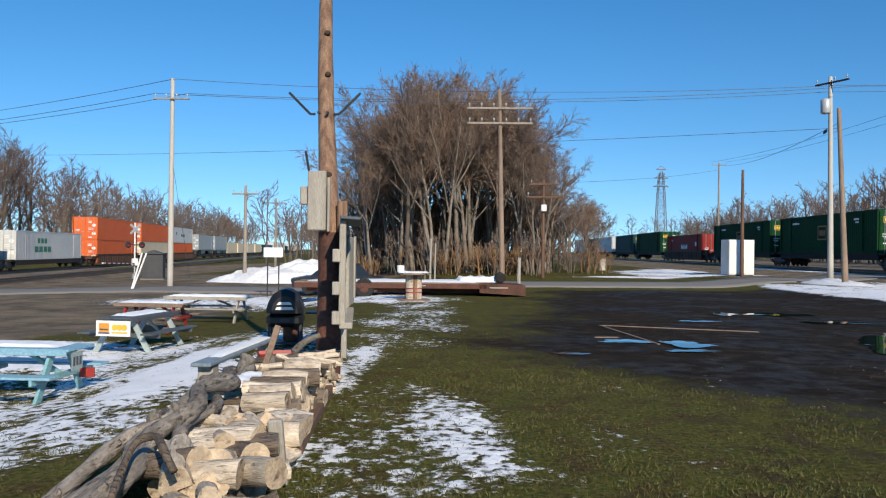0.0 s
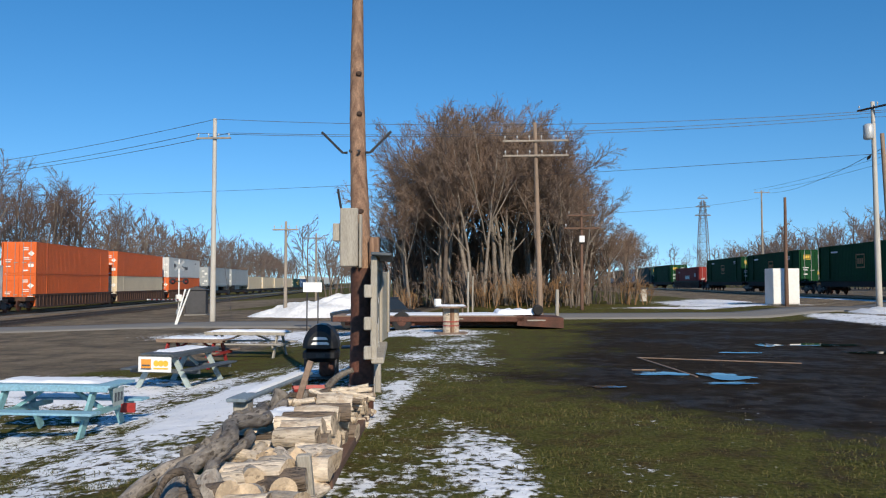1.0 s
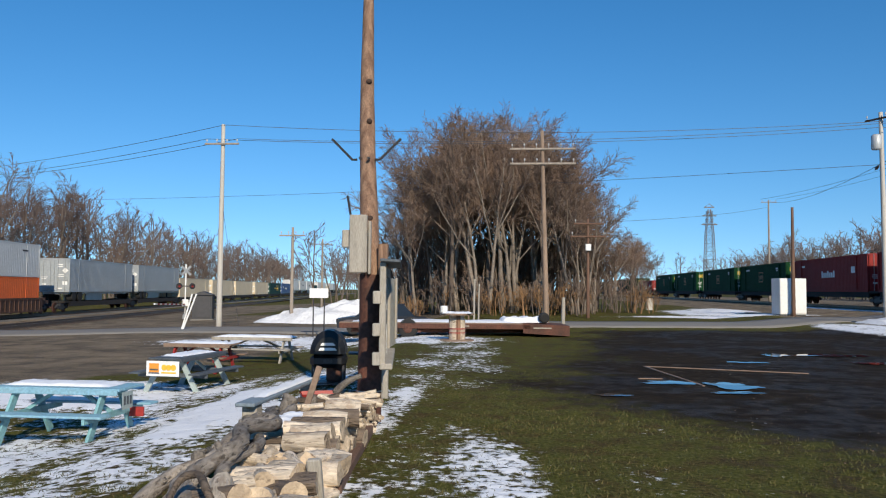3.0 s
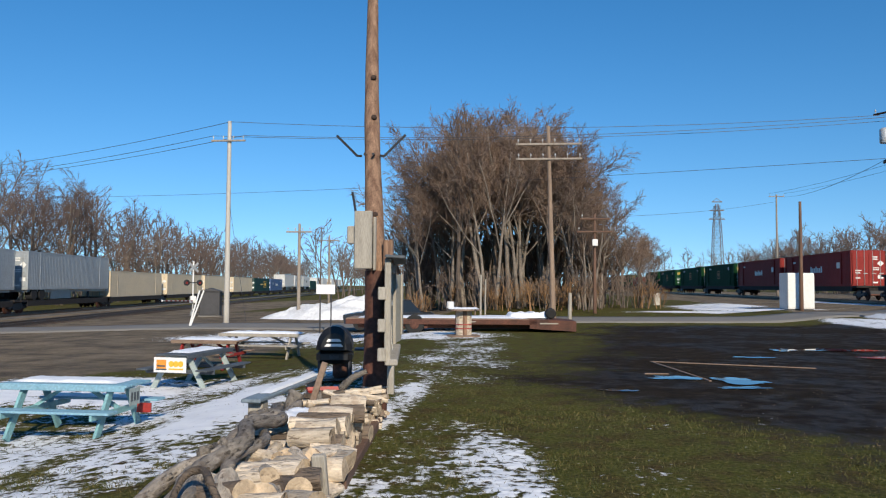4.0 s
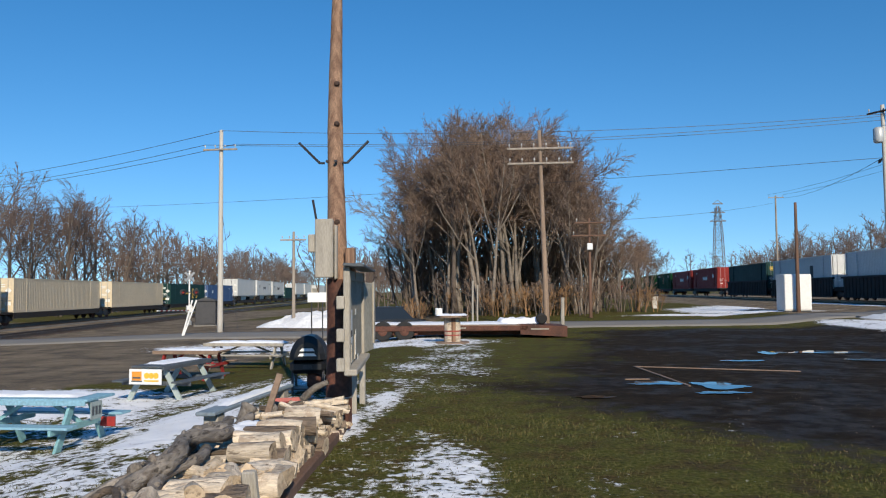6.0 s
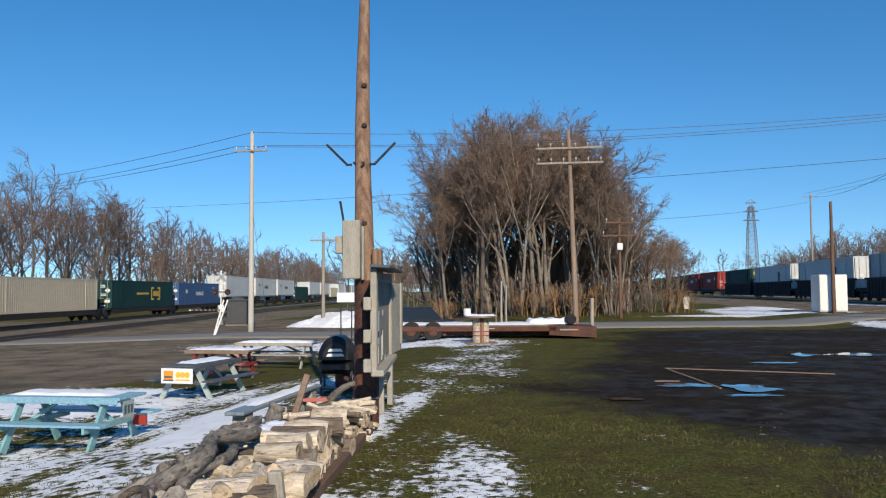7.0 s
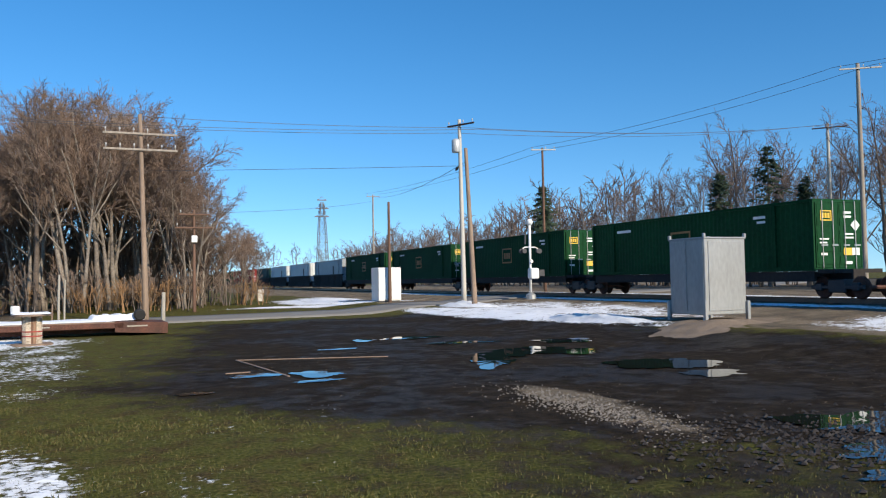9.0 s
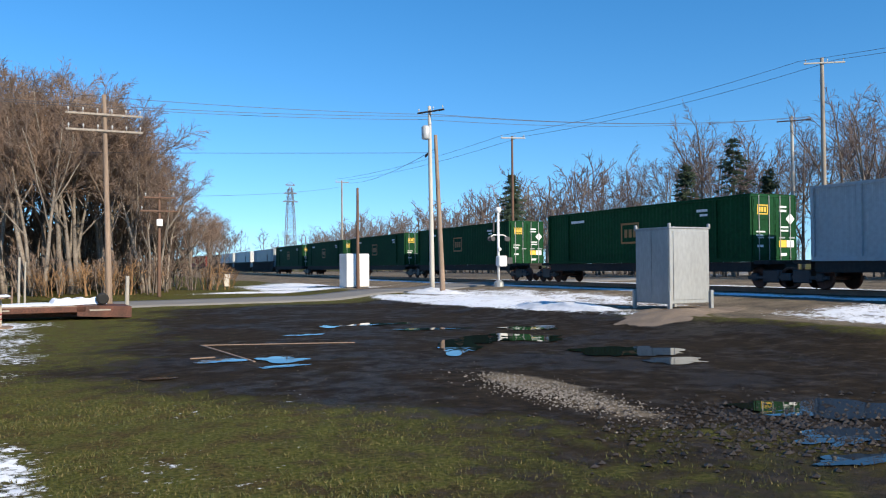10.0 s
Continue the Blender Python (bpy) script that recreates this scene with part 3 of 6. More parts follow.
def side_marks(kind, side):
    """Plain shapes on the long side for the painted emblem and lettering."""
    s = Shape()
    x = side * (CAR_WIDTH / 2 + 0.006)

    def bar(y, z, w, h):
        s.box((x - 0.004, y, z), (x + 0.004, y + w, z + h))
    if kind == "emblem":
        for dz in (0.0, 0.98):
            bar(7.5, 1.0 + dz, 1.5, 0.10)
        for dy in (0.0, 1.4):
            bar(7.5 + dy, 1.1, 0.10, 0.88)
        for k in range(3):
            bar(7.75 + k * 0.36, 1.32, 0.24, 0.42)
    elif kind == "lettering":
        for k in range(4):
            bar(4.0 + k * 1.0, 0.8, 0.8, 0.55)
        for k in range(3):
            bar(4.6 + k * 0.8, 1.7, 0.6, 0.5)
    elif kind == "small":
        bar(2.6, 2.3, 0.7, 0.12)
        bar(2.6, 2.1, 0.5, 0.1)
        bar(12.4, 2.3, 1.3, 0.14)
    elif kind == "bracket":
        bar(9.6, 0.75, 0.25, 1.5)
        bar(11.9, 0.75, 0.25, 1.5)
        bar(9.85, 0.75, 0.5, 0.22)
        bar(11.4, 0.75, 0.5, 0.22)
        bar(9.85, 2.03, 0.5, 0.22)
        bar(11.4, 2.03, 0.5, 0.22)
        for k in range(3):
            bar(10.2 + k * 0.55, 1.2, 0.42, 0.6)
        bar(5.8, 1.4, 3.2, 0.22)
    elif kind == "spotted":
        bar(2.4, 1.5, 0.7, 0.5)
        for k in range(7):
            bar(6.4 + k * 0.42, 1.2, 0.30, 0.42 if k % 3 else 0.56)
        bar(13.2, 2.2, 0.9, 0.14)
    elif kind == "hatch":
        bar(4.6, 1.0, 0.8, 1.1)
    return s


def wheelset():
    s = Shape()
    for x in (-0.76, 0.76):
        s.tube([(x - 0.06, 0, 0), (x - 0.02, 0, 0), (x + 0.02, 0, 0), (x + 0.06, 0, 0)], [0.40, 0.43, 0.46, 0.41], 16)
    s.tube([(-1.0, 0, 0), (1.0, 0, 0)], 0.08, 8)
    return s


def bogie_frame():
    s = Shape()
    for x in (-1.0, 1.0):
        s.box((x - 0.07, -1.25, 0.40), (x + 0.07, 1.25, 0.56), cut=0.03)
        s.box((x - 0.08, -0.42, 0.26), (x + 0.08, 0.42, 0.80), cut=0.05)
        for y in (-0.87, 0.87):
            s.box((x - 0.1, y - 0.17, 0.34), (x + 0.1, y + 0.17, 0.66), cut=0.04)
    s.box((-1.0, -0.18, 0.5), (1.0, 0.18, 0.78))
    return s


def flat_frame():
    """Spine car: a centre sill with cross arms and end platforms."""
    s = Shape()
    s.box((-0.38, -0.9, 0.55), (0.38, CAR_LENGTH + 0.9, 0.93), cut=0.04)
    for y in (0.4, 4.0, 8.0, 12.0, CAR_LENGTH - 0.4):
        s.box((-1.25, y - 0.22, 0.70), (1.25, y + 0.22, 0.94))
    for x in (-1.22, 1.22):
        s.box((x - 0.06, 0.1, 0.52), (x + 0.06, CAR_LENGTH - 0.1, 0.94))
    for y in (-0.5, CAR_LENGTH + 0.5):
        s.box((-1.3, y - 0.4, 0.84), (1.3, y + 0.4, 1.0))
    return s


def well_frame(top):
    """Well car: tall ribbed side sills with sloping ends over the bogies."""
    s = Shape()
    for side in (-1, 1):
        x = side * 1.44
        s.box((x - 0.05, -0.2, 0.30), (x + 0.05, CAR_LENGTH + 0.2, top))
        s.box((x - 0.10, -0.6, top - 0.14), (x + 0.10, CAR_LENGTH + 0.6, top + 0.02))
        s.box((x - 0.10, -0.2, 0.26), (x + 0.10, CAR_LENGTH + 0.2, 0.40))
        for k in range(24):
            y = 0.3 + k * (CAR_LENGTH - 0.6) / 23
            s.box((x + side * 0.05 - 0.045, y - 0.05, 0.40), (x + side * 0.05 + 0.045, y + 0.05, top - 0.14))
    s.box((-1.4, 0.0, 0.28), (1.4, CAR_LENGTH, 0.36))
    for y0, y1 in ((-1.7, -0.2), (CAR_LENGTH + 0.2, CAR_LENGTH + 1.7)):
        s.box((-1.3, y0, 0.80), (1.3, y1, 1.12))
    return s


def end_plate(x0, z0, x1, z1, outlined):
    """A painted plate on a container's door: filled, or an outlined square round three small bars."""
    s = Shape()
    if not outlined:
        return s.box((x0, -0.022, z0), (x1, -0.014, z1))
    e = 0.045
    for a, b, c, d in ((x0, z0, x1, z0 + e), (x0, z1 - e, x1, z1), (x0, z0 + e, x0 + e, z1 - e), (x1 - e, z0 + e, x1, z1 - e)):
        s.box((a, -0.022, b), (c, -0.014, d))
    w = (x1 - x0 - 4 * e) / 3
    for k in range(3):
        s.box((x0 + 1.6 * e + k * (w + e * 0.4), -0.022, z0 + 0.11), (x0 + 1.6 * e + k * (w + e * 0.4) + w * 0.8, -0.014, z1 - 0.10))
    return s


def container(paint, parent, z, emblem="", end_marks=True, side=1, low=False):
    """low: an 8 ft 6 in box, as in the double stacks."""
    c = part("container", kept(("shell", paint), lambda: box_shell().mesh("container", PAINTS[paint])), None, parent, m=pose(0, 0, z) @ Matrix.Diagonal((1, 1, 0.87 if low else 1, 1)))
    for leaf in (-1, 1):
        d = part("door", kept(("leaf", leaf, paint), lambda: door_leaf(leaf).mesh("door", PAINTS[paint])), None, c)
    for sx in (-0.9, -0.32, 0.32, 0.9):
        part("locking_rod", kept("rod", lambda: lock_rod().mesh("locking_rod", METAL_GREY)), None, c, m=pose(sx, 0, 0))
    if end_marks:
        tagged(part("end_lettering", kept("marks", lambda: plates("marks").mesh("marks", WHITE)), None, c), kind="stuff")
        if paint in ("green", "dark"):
            for k, (x0, z0, x1, z1) in enumerate(((-0.98, 2.02, -0.38, 2.44), (0.24, 0.62, 0.68, 0.92))):
                part("end_plate", kept(("amber", k), lambda: end_plate(x0, z0, x1, z1, k == 0).mesh("end_plate", YELLOW_PAINT)), None, c)
    if emblem:
        ink = {"green": EMBLEM_OCHRE, "dark": EMBLEM_OCHRE, "grey": DARK_BOX, "white": DARK_BOX}.get(paint, WHITE)
        if paint == "dark":
            ink = YELLOW_PAINT
        if emblem == "lettering":
            ink = EMBLEM_GREEN
        tagged(part("side_emblem", kept(("side", emblem, side, ink.name), lambda: side_marks(emblem, side).mesh("side_emblem", ink)), None, c), kind="stuff")
        if paint == "green":
            tagged(part("side_lettering", kept(("small", side), lambda: side_marks("small", side).mesh("side_lettering", WHITE)), None, c), kind="stuff")
    return c


EMBLEM_OCHRE = mat("ochre_emblem", (0.35, 0.17, 0.05), 0.6, var=0.2, bump=0)
EMBLEM_GREEN = mat("green_emblem", (0.06, 0.26, 0.16), 0.6, var=0.1, bump=0)


def rail_car(kind, paint, upper, label, emblem, side):
    car = thing("intermodal_car", label, "railway car", group="intermodal train")
    if kind == "flat":
        part("frame", kept("flat", lambda: flat_frame().mesh("frame", CAR_STEEL)), None, car, m=pose(0, 0, 0.19 if side < 0 else 0.0))
        container(paint, car, 1.14 if side < 0 else 0.95, emblem, side=side, low=side > 0)
    elif kind == "trailer":
        part("frame", kept("flat", lambda: flat_frame().mesh("frame", CAR_STEEL)), None, car)
        part("underframe", kept("under", lambda: Shape().box((-1.1, 0.3, 1.56), (1.1, CAR_LENGTH - 0.3, 1.75)).box((-1.0, 4.5, 1.0), (-0.9, 8.5, 1.6)).box((0.9, 4.5, 1.0), (1.0, 8.5, 1.6)).mesh("underframe", METAL_GREY)), None, car)
        for gx in (-1.0, 1.0):
            for gy in (1.2, 2.5):
                part("trailer_wheel", kept("gear", lambda: Shape().tube([(-0.25, 0, 0), (0.25, 0, 0)], 0.48, 14).mesh("trailer_wheel", RUBBER)), None, car, m=pose(gx, gy, 1.42))
            part("landing_leg", kept("landing", lambda: Shape().box((-0.07, -0.07, 0.1), (0.07, 0.07, 0.95)).mesh("landing_leg", METAL_DARK)), None, car, m=pose(gx * 0.8, 12.6, 0.95))
        container(paint, car, 1.75, emblem, side=side)
    else:
        top = {"well": 1.32, "deep": 1.95}[kind]
        brown = CAR_BROWN if kind == "well" else CAR_STEEL
        part("frame", kept(("well", top), lambda: well_frame(top).mesh("frame", brown)), None, car)
        container(paint, car, 0.38 if kind == "well" else 1.0, emblem if not upper else "", side=side, low=bool(upper))
        if upper:
            container(upper, car, 0.38 + CAR_HIGH * 0.87 + 0.03, emblem, side=side, low=True)
    for y in (-0.75, CAR_LENGTH + 0.75):
        b = part("bogie", kept("bogie", lambda: bogie_frame().mesh("bogie", METAL_DARK)), None, car, m=pose(0, y, 0))
        for dy in (-0.87, 0.87):
            part("wheelset", kept("wheels", lambda: wheelset().mesh("wheelset", RUST)), None, b, m=pose(0, dy, 0.46))
    return car


EAST_SPEED, WEST_SPEED = 22.45, -27.0
TRAINS = []
WORDS = {"green": "green corrugated steel container", "dark": "dark green corrugated container", "red": "dull red corrugated container", "white": "white smooth-sided container",
         "grey": "grey box trailer", "cream": "cream corrugated container", "orange": "orange corrugated container", "blue": "blue corrugated container"}
# near end at the clip's start, kind, paint, upper paint, emblem
for near, kind, paint, upper, emblem in [
        (187, "flat", "white", "", ""), (168, "flat", "dark", "", ""), (149.5, "flat", "white", "", ""), (129.3, "flat", "dark", "", ""), (110.6, "flat", "green", "", ""), (90.6, "well", "red", "", "spotted"),
        (69.9, "flat", "green", "", "emblem"), (51.4, "flat", "green", "", "emblem"), (30.6, "flat", "green", "", "emblem"), (12.0, "flat", "green", "", "emblem"), (-6.2, "flat", "red", "", "spotted"),
        (-24.0, "flat", "red", "", "spotted"), (-46.6, "deep", "dark", "", ""), (-65.2, "deep", "white", "", "hatch"), (-84.3, "deep", "white", "", "hatch"), (-103.9, "deep", "grey", "", "hatch"),
        (-122.0, "flat", "green", "", "emblem"), (-140.8, "flat", "green", "", "emblem"), (-159.6, "flat", "green", "", "emblem"), (-179.0, "flat", "green", "", "emblem"), (-200.1, "flat", "green", "", "emblem"), (-219.3, "flat", "grey", "", "")]:
    TRAINS.append((rail_car(kind, paint, upper, f"{WORDS[paint]} riding on a dark railway car", emblem, -1), "east", near))
for near, kind, paint, upper, emblem in [
        (45.0, "flat", "white", "", ""), (64.2, "flat", "white", "", "lettering"), (85.5, "well", "orange", "orange", ""), (104.0, "well", "cream", "orange", ""), (122.8, "well", "orange", "white", "spotted"),
        (144.5, "trailer", "grey", "", ""), (162.5, "trailer", "grey", "", ""), (179.0, "flat", "cream", "", ""), (197.2, "flat", "cream", "", ""), (215.0, "flat", "cream", "", ""), (234.0, "flat", "cream", "", ""),
        (253.0, "flat", "dark", "", "bracket"), (271.0, "flat", "blue", "", "spotted"), (290.8, "trailer", "white", "", ""), (308.5, "trailer", "white", "", "spotted"), (326.0, "trailer", "white", "", "spotted"),
        (344.0, "flat", "dark", "", ""), (362.0, "trailer", "white", "", ""), (380.0, "trailer", "white", "", ""), (398.0, "flat", "cream", "", ""), (416.0, "trailer", "white", "", ""), (434.0, "trailer", "grey", "", ""), (452.0, "trailer", "white", "", "")]:
    words = WORDS[paint] if not upper else f"{upper} container stacked on a {paint} one in a well car"
    TRAINS.append((rail_car(kind, paint, upper, f"{words}" + ("" if upper else " on the lower line"), emblem, 1), "west", near))


def motions():
    """The two trains pass each other: the eastern one runs away, the western one comes nearer."""
    for car, line, near in TRAINS:
        rows = []
        for t in (0.0, 2.5, 5.0, 7.5, 10.0):
            if line == "east":
                y = near + EAST_SPEED * t
                rows.append((t, pose(RIGHT_X + RIGHT_S * y, y, RIGHT_Z, 0, 0, -math.degrees(math.atan(RIGHT_S)))))
            else:
                y = near + 0.9 + WEST_SPEED * t
                rows.append((t, pose(LEFT_X + LEFT_S * y, y, LEFT_Z, 0, 0, -math.degrees(math.atan(LEFT_S)))))
        walk(car, rows)


# ---- trees ----
def bare_tree(rng, height, spread, stems=1, twig=0.012, kids=(5, 9, 8, 6), low=0.3, tips=3, sides=5):
    """A leafless tree: stems that fork into rising limbs, boughs, twigs and tips; returns trunk and crown shapes."""
    trunk, crown = Shape(), Shape()

    def bend(p, d, length, r0, r1, n, wander, lift):
        pts, rad = [p.copy()], [r0]
        for i in range(n):
            d = (d + Vector((rng.gauss(0, wander), rng.gauss(0, wander), rng.gauss(0, wander * 0.6) + lift))).normalized()
            p = p + d * (length / n)
            pts.append(p.copy())
            rad.append(r0 + (r1 - r0) * (i + 1) / n)
        return pts, rad

    def point_on(pts, rad, u):
        k = min(int(u * (len(pts) - 1)), len(pts) - 2)
        f = u * (len(pts) - 1) - k
        return pts[k].lerp(pts[k + 1], f), rad[k] + (rad[k + 1] - rad[k]) * f, (pts[k + 1] - pts[k]).normalized()

    def aside(d, angle):
        side = Matrix.Rotation(rng.random() * 6.283, 3, d) @ d.orthogonal().normalized()
        return (d * math.cos(angle) + side * math.sin(angle)).normalized()

    def spike(p, way, length, r):
        e = way.orthogonal().normalized() * r
        o = way.cross(e)
        crown.add([p + e, p - e * 0.5 + o * 0.87, p - e * 0.5 - o * 0.87, p + way * length], [(0, 1, 3), (1, 2, 3), (2, 0, 3)])

    def sliver(p, way, length, r):
        e = aside(way, 1.57) * r
        crown.add([p + e, p - e, p + way * length], [(0, 1, 2)])

    def boughs(pts, rad, length):
        for i in range(kids[1]):
            u = 0.16 + 0.82 * (i + rng.random()) / kids[1]
            p, r, d = point_on(pts, rad, u)
            ln = length * rng.uniform(0.30, 0.46) * (1.15 - 0.72 * u) * spread + 0.065 * height
            q, w = bend(p, aside(d, rng.uniform(0.5, 0.95)), ln, max(r * 0.5, twig * 1.3), twig, 3, 0.10, 0.09)
            crown.tube(q, w, 4, caps=False)
            for k in range(kids[2]):
                v = 0.15 + 0.83 * (k + rng.random()) / kids[2]
                p2, r2, d2 = point_on(q, w, v)
                l2 = ln * rng.uniform(0.28, 0.5) * (1.1 - 0.5 * v) + 0.012 * height
                q2, w2 = bend(p2, aside(d2, rng.uniform(0.45, 0.9)), l2, twig, twig * 0.7, 2, 0.10, 0.07)
                crown.tube(q2, w2, 3, caps=False)
                for j in range(kids[3]):
                    p3, r3, d3 = point_on(q2, w2, 0.1 + 0.88 * (j + rng.random()) / kids[3])
                    way = aside(d3, rng.uniform(0.35, 0.8))
                    l3 = l2 * rng.uniform(0.4, 0.75)
                    spike(p3, way, l3, twig * 0.75)
                    for m in range(tips):
                        sliver(p3 + way * l3 * rng.uniform(0.15, 0.9), aside(way, rng.uniform(0.3, 0.7)), l3 * rng.uniform(0.45, 0.8), twig * 0.6)

    for s in range(stems):
        a = rng.random() * 6.283
        lean = 0.03 if stems == 1 else rng.uniform(0.10, 0.26)
        p0 = Vector((math.cos(a), math.sin(a), 0)) * (0 if stems == 1 else rng.uniform(0.15, 0.5))
        p0.z = -0.15
        h = height * (1 if s == 0 else rng.uniform(0.8, 0.98))
        r0 = 0.0125 * h * rng.uniform(0.8, 1.15) + 0.02
        q, w = bend(p0, Vector((math.cos(a) * lean, math.sin(a) * lean, 1)).normalized(), h, r0, twig * 1.6, 9, 0.06, 0.05)
        trunk.tube(q, w, 7)
        boughs(q[4:], w[4:], h * 0.62)
        for i in range(kids[0]):
            u = low + (0.66 - low) * (i + rng.random()) / kids[0]
            p, r, d = point_on(q, w, u)
            ln = (h - p.z) * rng.uniform(0.80, 0.98)
            ql, wl_ = bend(p, aside(d, rng.uniform(0.32, 0.86) * min(1.25, spread + 0.2)), ln, r * 0.62, twig * 1.5, 6, 0.075, 0.075)
            trunk.tube(ql, wl_, sides, caps=False)
            boughs(ql, wl_, ln)
    return trunk, crown


def tree_kind(seed, bark, twigs, **kw):
    rng = random.Random(seed)
    tr, cr = bare_tree(rng, **kw)
    return tr.mesh("trunk", bark, smooth=True), cr.mesh("crown", twigs)


def plant(name, kind, x, y, scale, turn, label, group, category="tree"):
    ob = thing(name, label, category, pose(x, y, ground_z(x, y), 0, 0, turn), group)
    ob.scale = (scale, scale, scale)
    part("trunk", kind[0], None, ob)
    part("crown", kind[1], None, ob)
    return ob


FAR_ROWS = {}


def far_tree(kind, x, y, scale, turn, name):
    """Notes a tree too far off to be told apart; each row of them becomes one mesh."""
    FAR_ROWS.setdefault(name, []).append((kind, pose(x, y, ground_z(x, y), 0, 0, turn) @ Matrix.Scale(scale, 4)))


def join_far_rows():
    for name, trees in FAR_ROWS.items():
        for which, mats in ((0, BARK), (1, TWIG_FAR)):
            vs, fs, base = [], [], 0
            for kind, m in trees:
                me = kind[which]
                co = np.empty(len(me.vertices) * 3)
                me.vertices.foreach_get("co", co)
                a = np.array(m)
                vs.append(co.reshape(-1, 3) @ a[:3, :3].T + a[:3, 3])
                fs += [tuple(base + v for v in p.vertices) for p in me.polygons]
                base += len(me.vertices)
            me = bpy.data.meshes.new(name)
            me.from_pydata(np.concatenate(vs).tolist(), [], fs)
            me.materials.append(mats)
            if which == 0:
                woods = tagged(new(name, me), f"distant bare brown {name.replace('_', ' ')} along the horizon", "woods", kind="stuff")
            else:
                part("far_crowns", me, None, woods)["kind"] = "stuff"


GROVE = [tree_kind(11, BARK_PALE, TWIG, height=11.2, spread=0.85, stems=2, twig=0.0135, kids=(4, 6, 6, 6), tips=6),
         tree_kind(12, BARK, TWIG, height=11.4, spread=0.95, stems=1, twig=0.0135, kids=(7, 8, 6, 6), tips=5),
         tree_kind(13, BARK_PALE, TWIG, height=10.8, spread=0.85, stems=3, twig=0.0135, kids=(3, 5, 6, 6), tips=5)]
WOODS = [tree_kind(21, BARK, TWIG_FAR, height=12.2, spread=0.85, stems=1, twig=0.018, kids=(4, 6, 5, 4), tips=4, low=0.14),
         tree_kind(22, BARK_PALE, TWIG_FAR, height=11.6, spread=0.95, stems=1, twig=0.018, kids=(4, 6, 5, 4), tips=4, low=0.12),
         tree_kind(23, BARK, TWIG_FAR, height=11, spread=0.8, stems=2, twig=0.0175, kids=(2, 6, 5, 4), tips=4, low=0.10)]
LIGHT = [tree_kind(26, BARK, TWIG_FAR, height=12.2, spread=0.9, stems=1, twig=0.036, kids=(3, 5, 4, 3), tips=1, low=0.2, sides=4),
         tree_kind(27, BARK_PALE, TWIG_FAR, height=11.5, spread=0.95, stems=2, twig=0.036, kids=(2, 4, 4, 3), tips=1, low=0.15, sides=4)]
SHRUB = [tree_kind(31, BRUSH, BRUSH, height=2.4, spread=1.1, stems=3, twig=0.010, kids=(2, 3, 3, 2), low=0.08, tips=0, sides=3),
         tree_kind(32, BARK, TWIG, height=3.6, spread=1.0, stems=3, twig=0.014, kids=(2, 3, 3, 2), low=0.08, tips=0, sides=3)]
rng = random.Random(5)
GROVE_WORDS = "leafless tree with brown twigs in a dense grove"
for i in range(30):
    x = -5.9 + 13.0 * (i + rng.random()) / 30
    y = 53 + (i * 7 % 5) * 2.6 + rng.random() * 2 + max(0, x - 5) * 1.1
    u = (x + 0.1) / 7.9
    s = max(0.55, 1.24 * math.sqrt(max(0.05, 1 - u * u)) + rng.uniform(-0.07, 0.05)) * (0.80 + 0.20 * (y / 56))
    plant("tree", GROVE[i * 2 % 3], x, y, s, rng.random() * 360, GROVE_WORDS, "grove")
for x, y, s, k in ((10.8, 67, 0.52, 1), (12.2, 72, 0.55, 0), (13.4, 78, 0.58, 2), (-6.6, 68, 0.8, 1), (8.6, 59.6, 0.56, 2), (14.6, 88, 0.6, 1), (-7.0, 61, 0.72, 0), (-8.2, 74, 0.8, 2)):
    plant("tree", GROVE[k], x, y, s, rng.random() * 360, GROVE_WORDS, "grove")
for i in range(44):
    x = -6.5 + 19 * rng.random()
    y = 50.5 + max(0, x - 4) * 0.9 + rng.random() * 5
    plant("shrub", SHRUB[0 if rng.random() < 0.6 else 1], x, y, rng.uniform(0.5, 0.9), rng.random() * 360, "dry russet brush at the foot of the grove", "brush", "shrub")
for i in range(128):
    y = 26 + 330 * (i / 128) ** 1.5
    x = LEFT_X + LEFT_S * y - 12 - (i % 3) * 4 - rng.random() * 3
    kinds = WOODS if y < 110 else LIGHT
    if y < 125:
        plant("tree", kinds[rng.randrange(len(kinds))], x, y + rng.uniform(-2, 2), rng.uniform(1.05, 1.4), rng.random() * 360, "bare brown winter tree behind the lower line", "western woods")
    else:
        far_tree(kinds[rng.randrange(2)], x, y + rng.uniform(-2, 2), rng.uniform(0.95, 1.3), rng.random() * 360, "western_woods")
for i in range(100):
    y = 20 + 230 * (i / 100) ** 1.3
    x = 55 + 0.05 * y + (i % 3) * 4.5 + rng.random() * 4
    kinds = WOODS if y < 90 else LIGHT
    if y < 125:
        plant("tree", kinds[rng.randrange(len(kinds))], x, y + rng.uniform(-2, 2), rng.uniform(1.0, 1.36), rng.random() * 360, "bare brown winter tree behind the raised line", "eastern woods")
    else:
        far_tree(kinds[rng.randrange(2)], x, y + rng.uniform(-2, 2), rng.uniform(0.90, 1.24), rng.random() * 360, "eastern_woods")
for i in range(46):
    a = -24 + 48 * (i + rng.random()) / 46
    r = rng.uniform(330, 400)
    far_tree(LIGHT[rng.randrange(2)], math.sin(radians(a)) * r, math.cos(radians(a)) * r, rng.uniform(1.1, 1.4), rng.random() * 360, "northern_woods")
for i in range(40):
    y = 165 + i * 5
    far_tree(LIGHT[rng.randrange(2)], -14 - 0.135 * y + rng.uniform(0, 22), y, rng.uniform(0.62, 0.9), rng.random() * 360, "middle_woods")


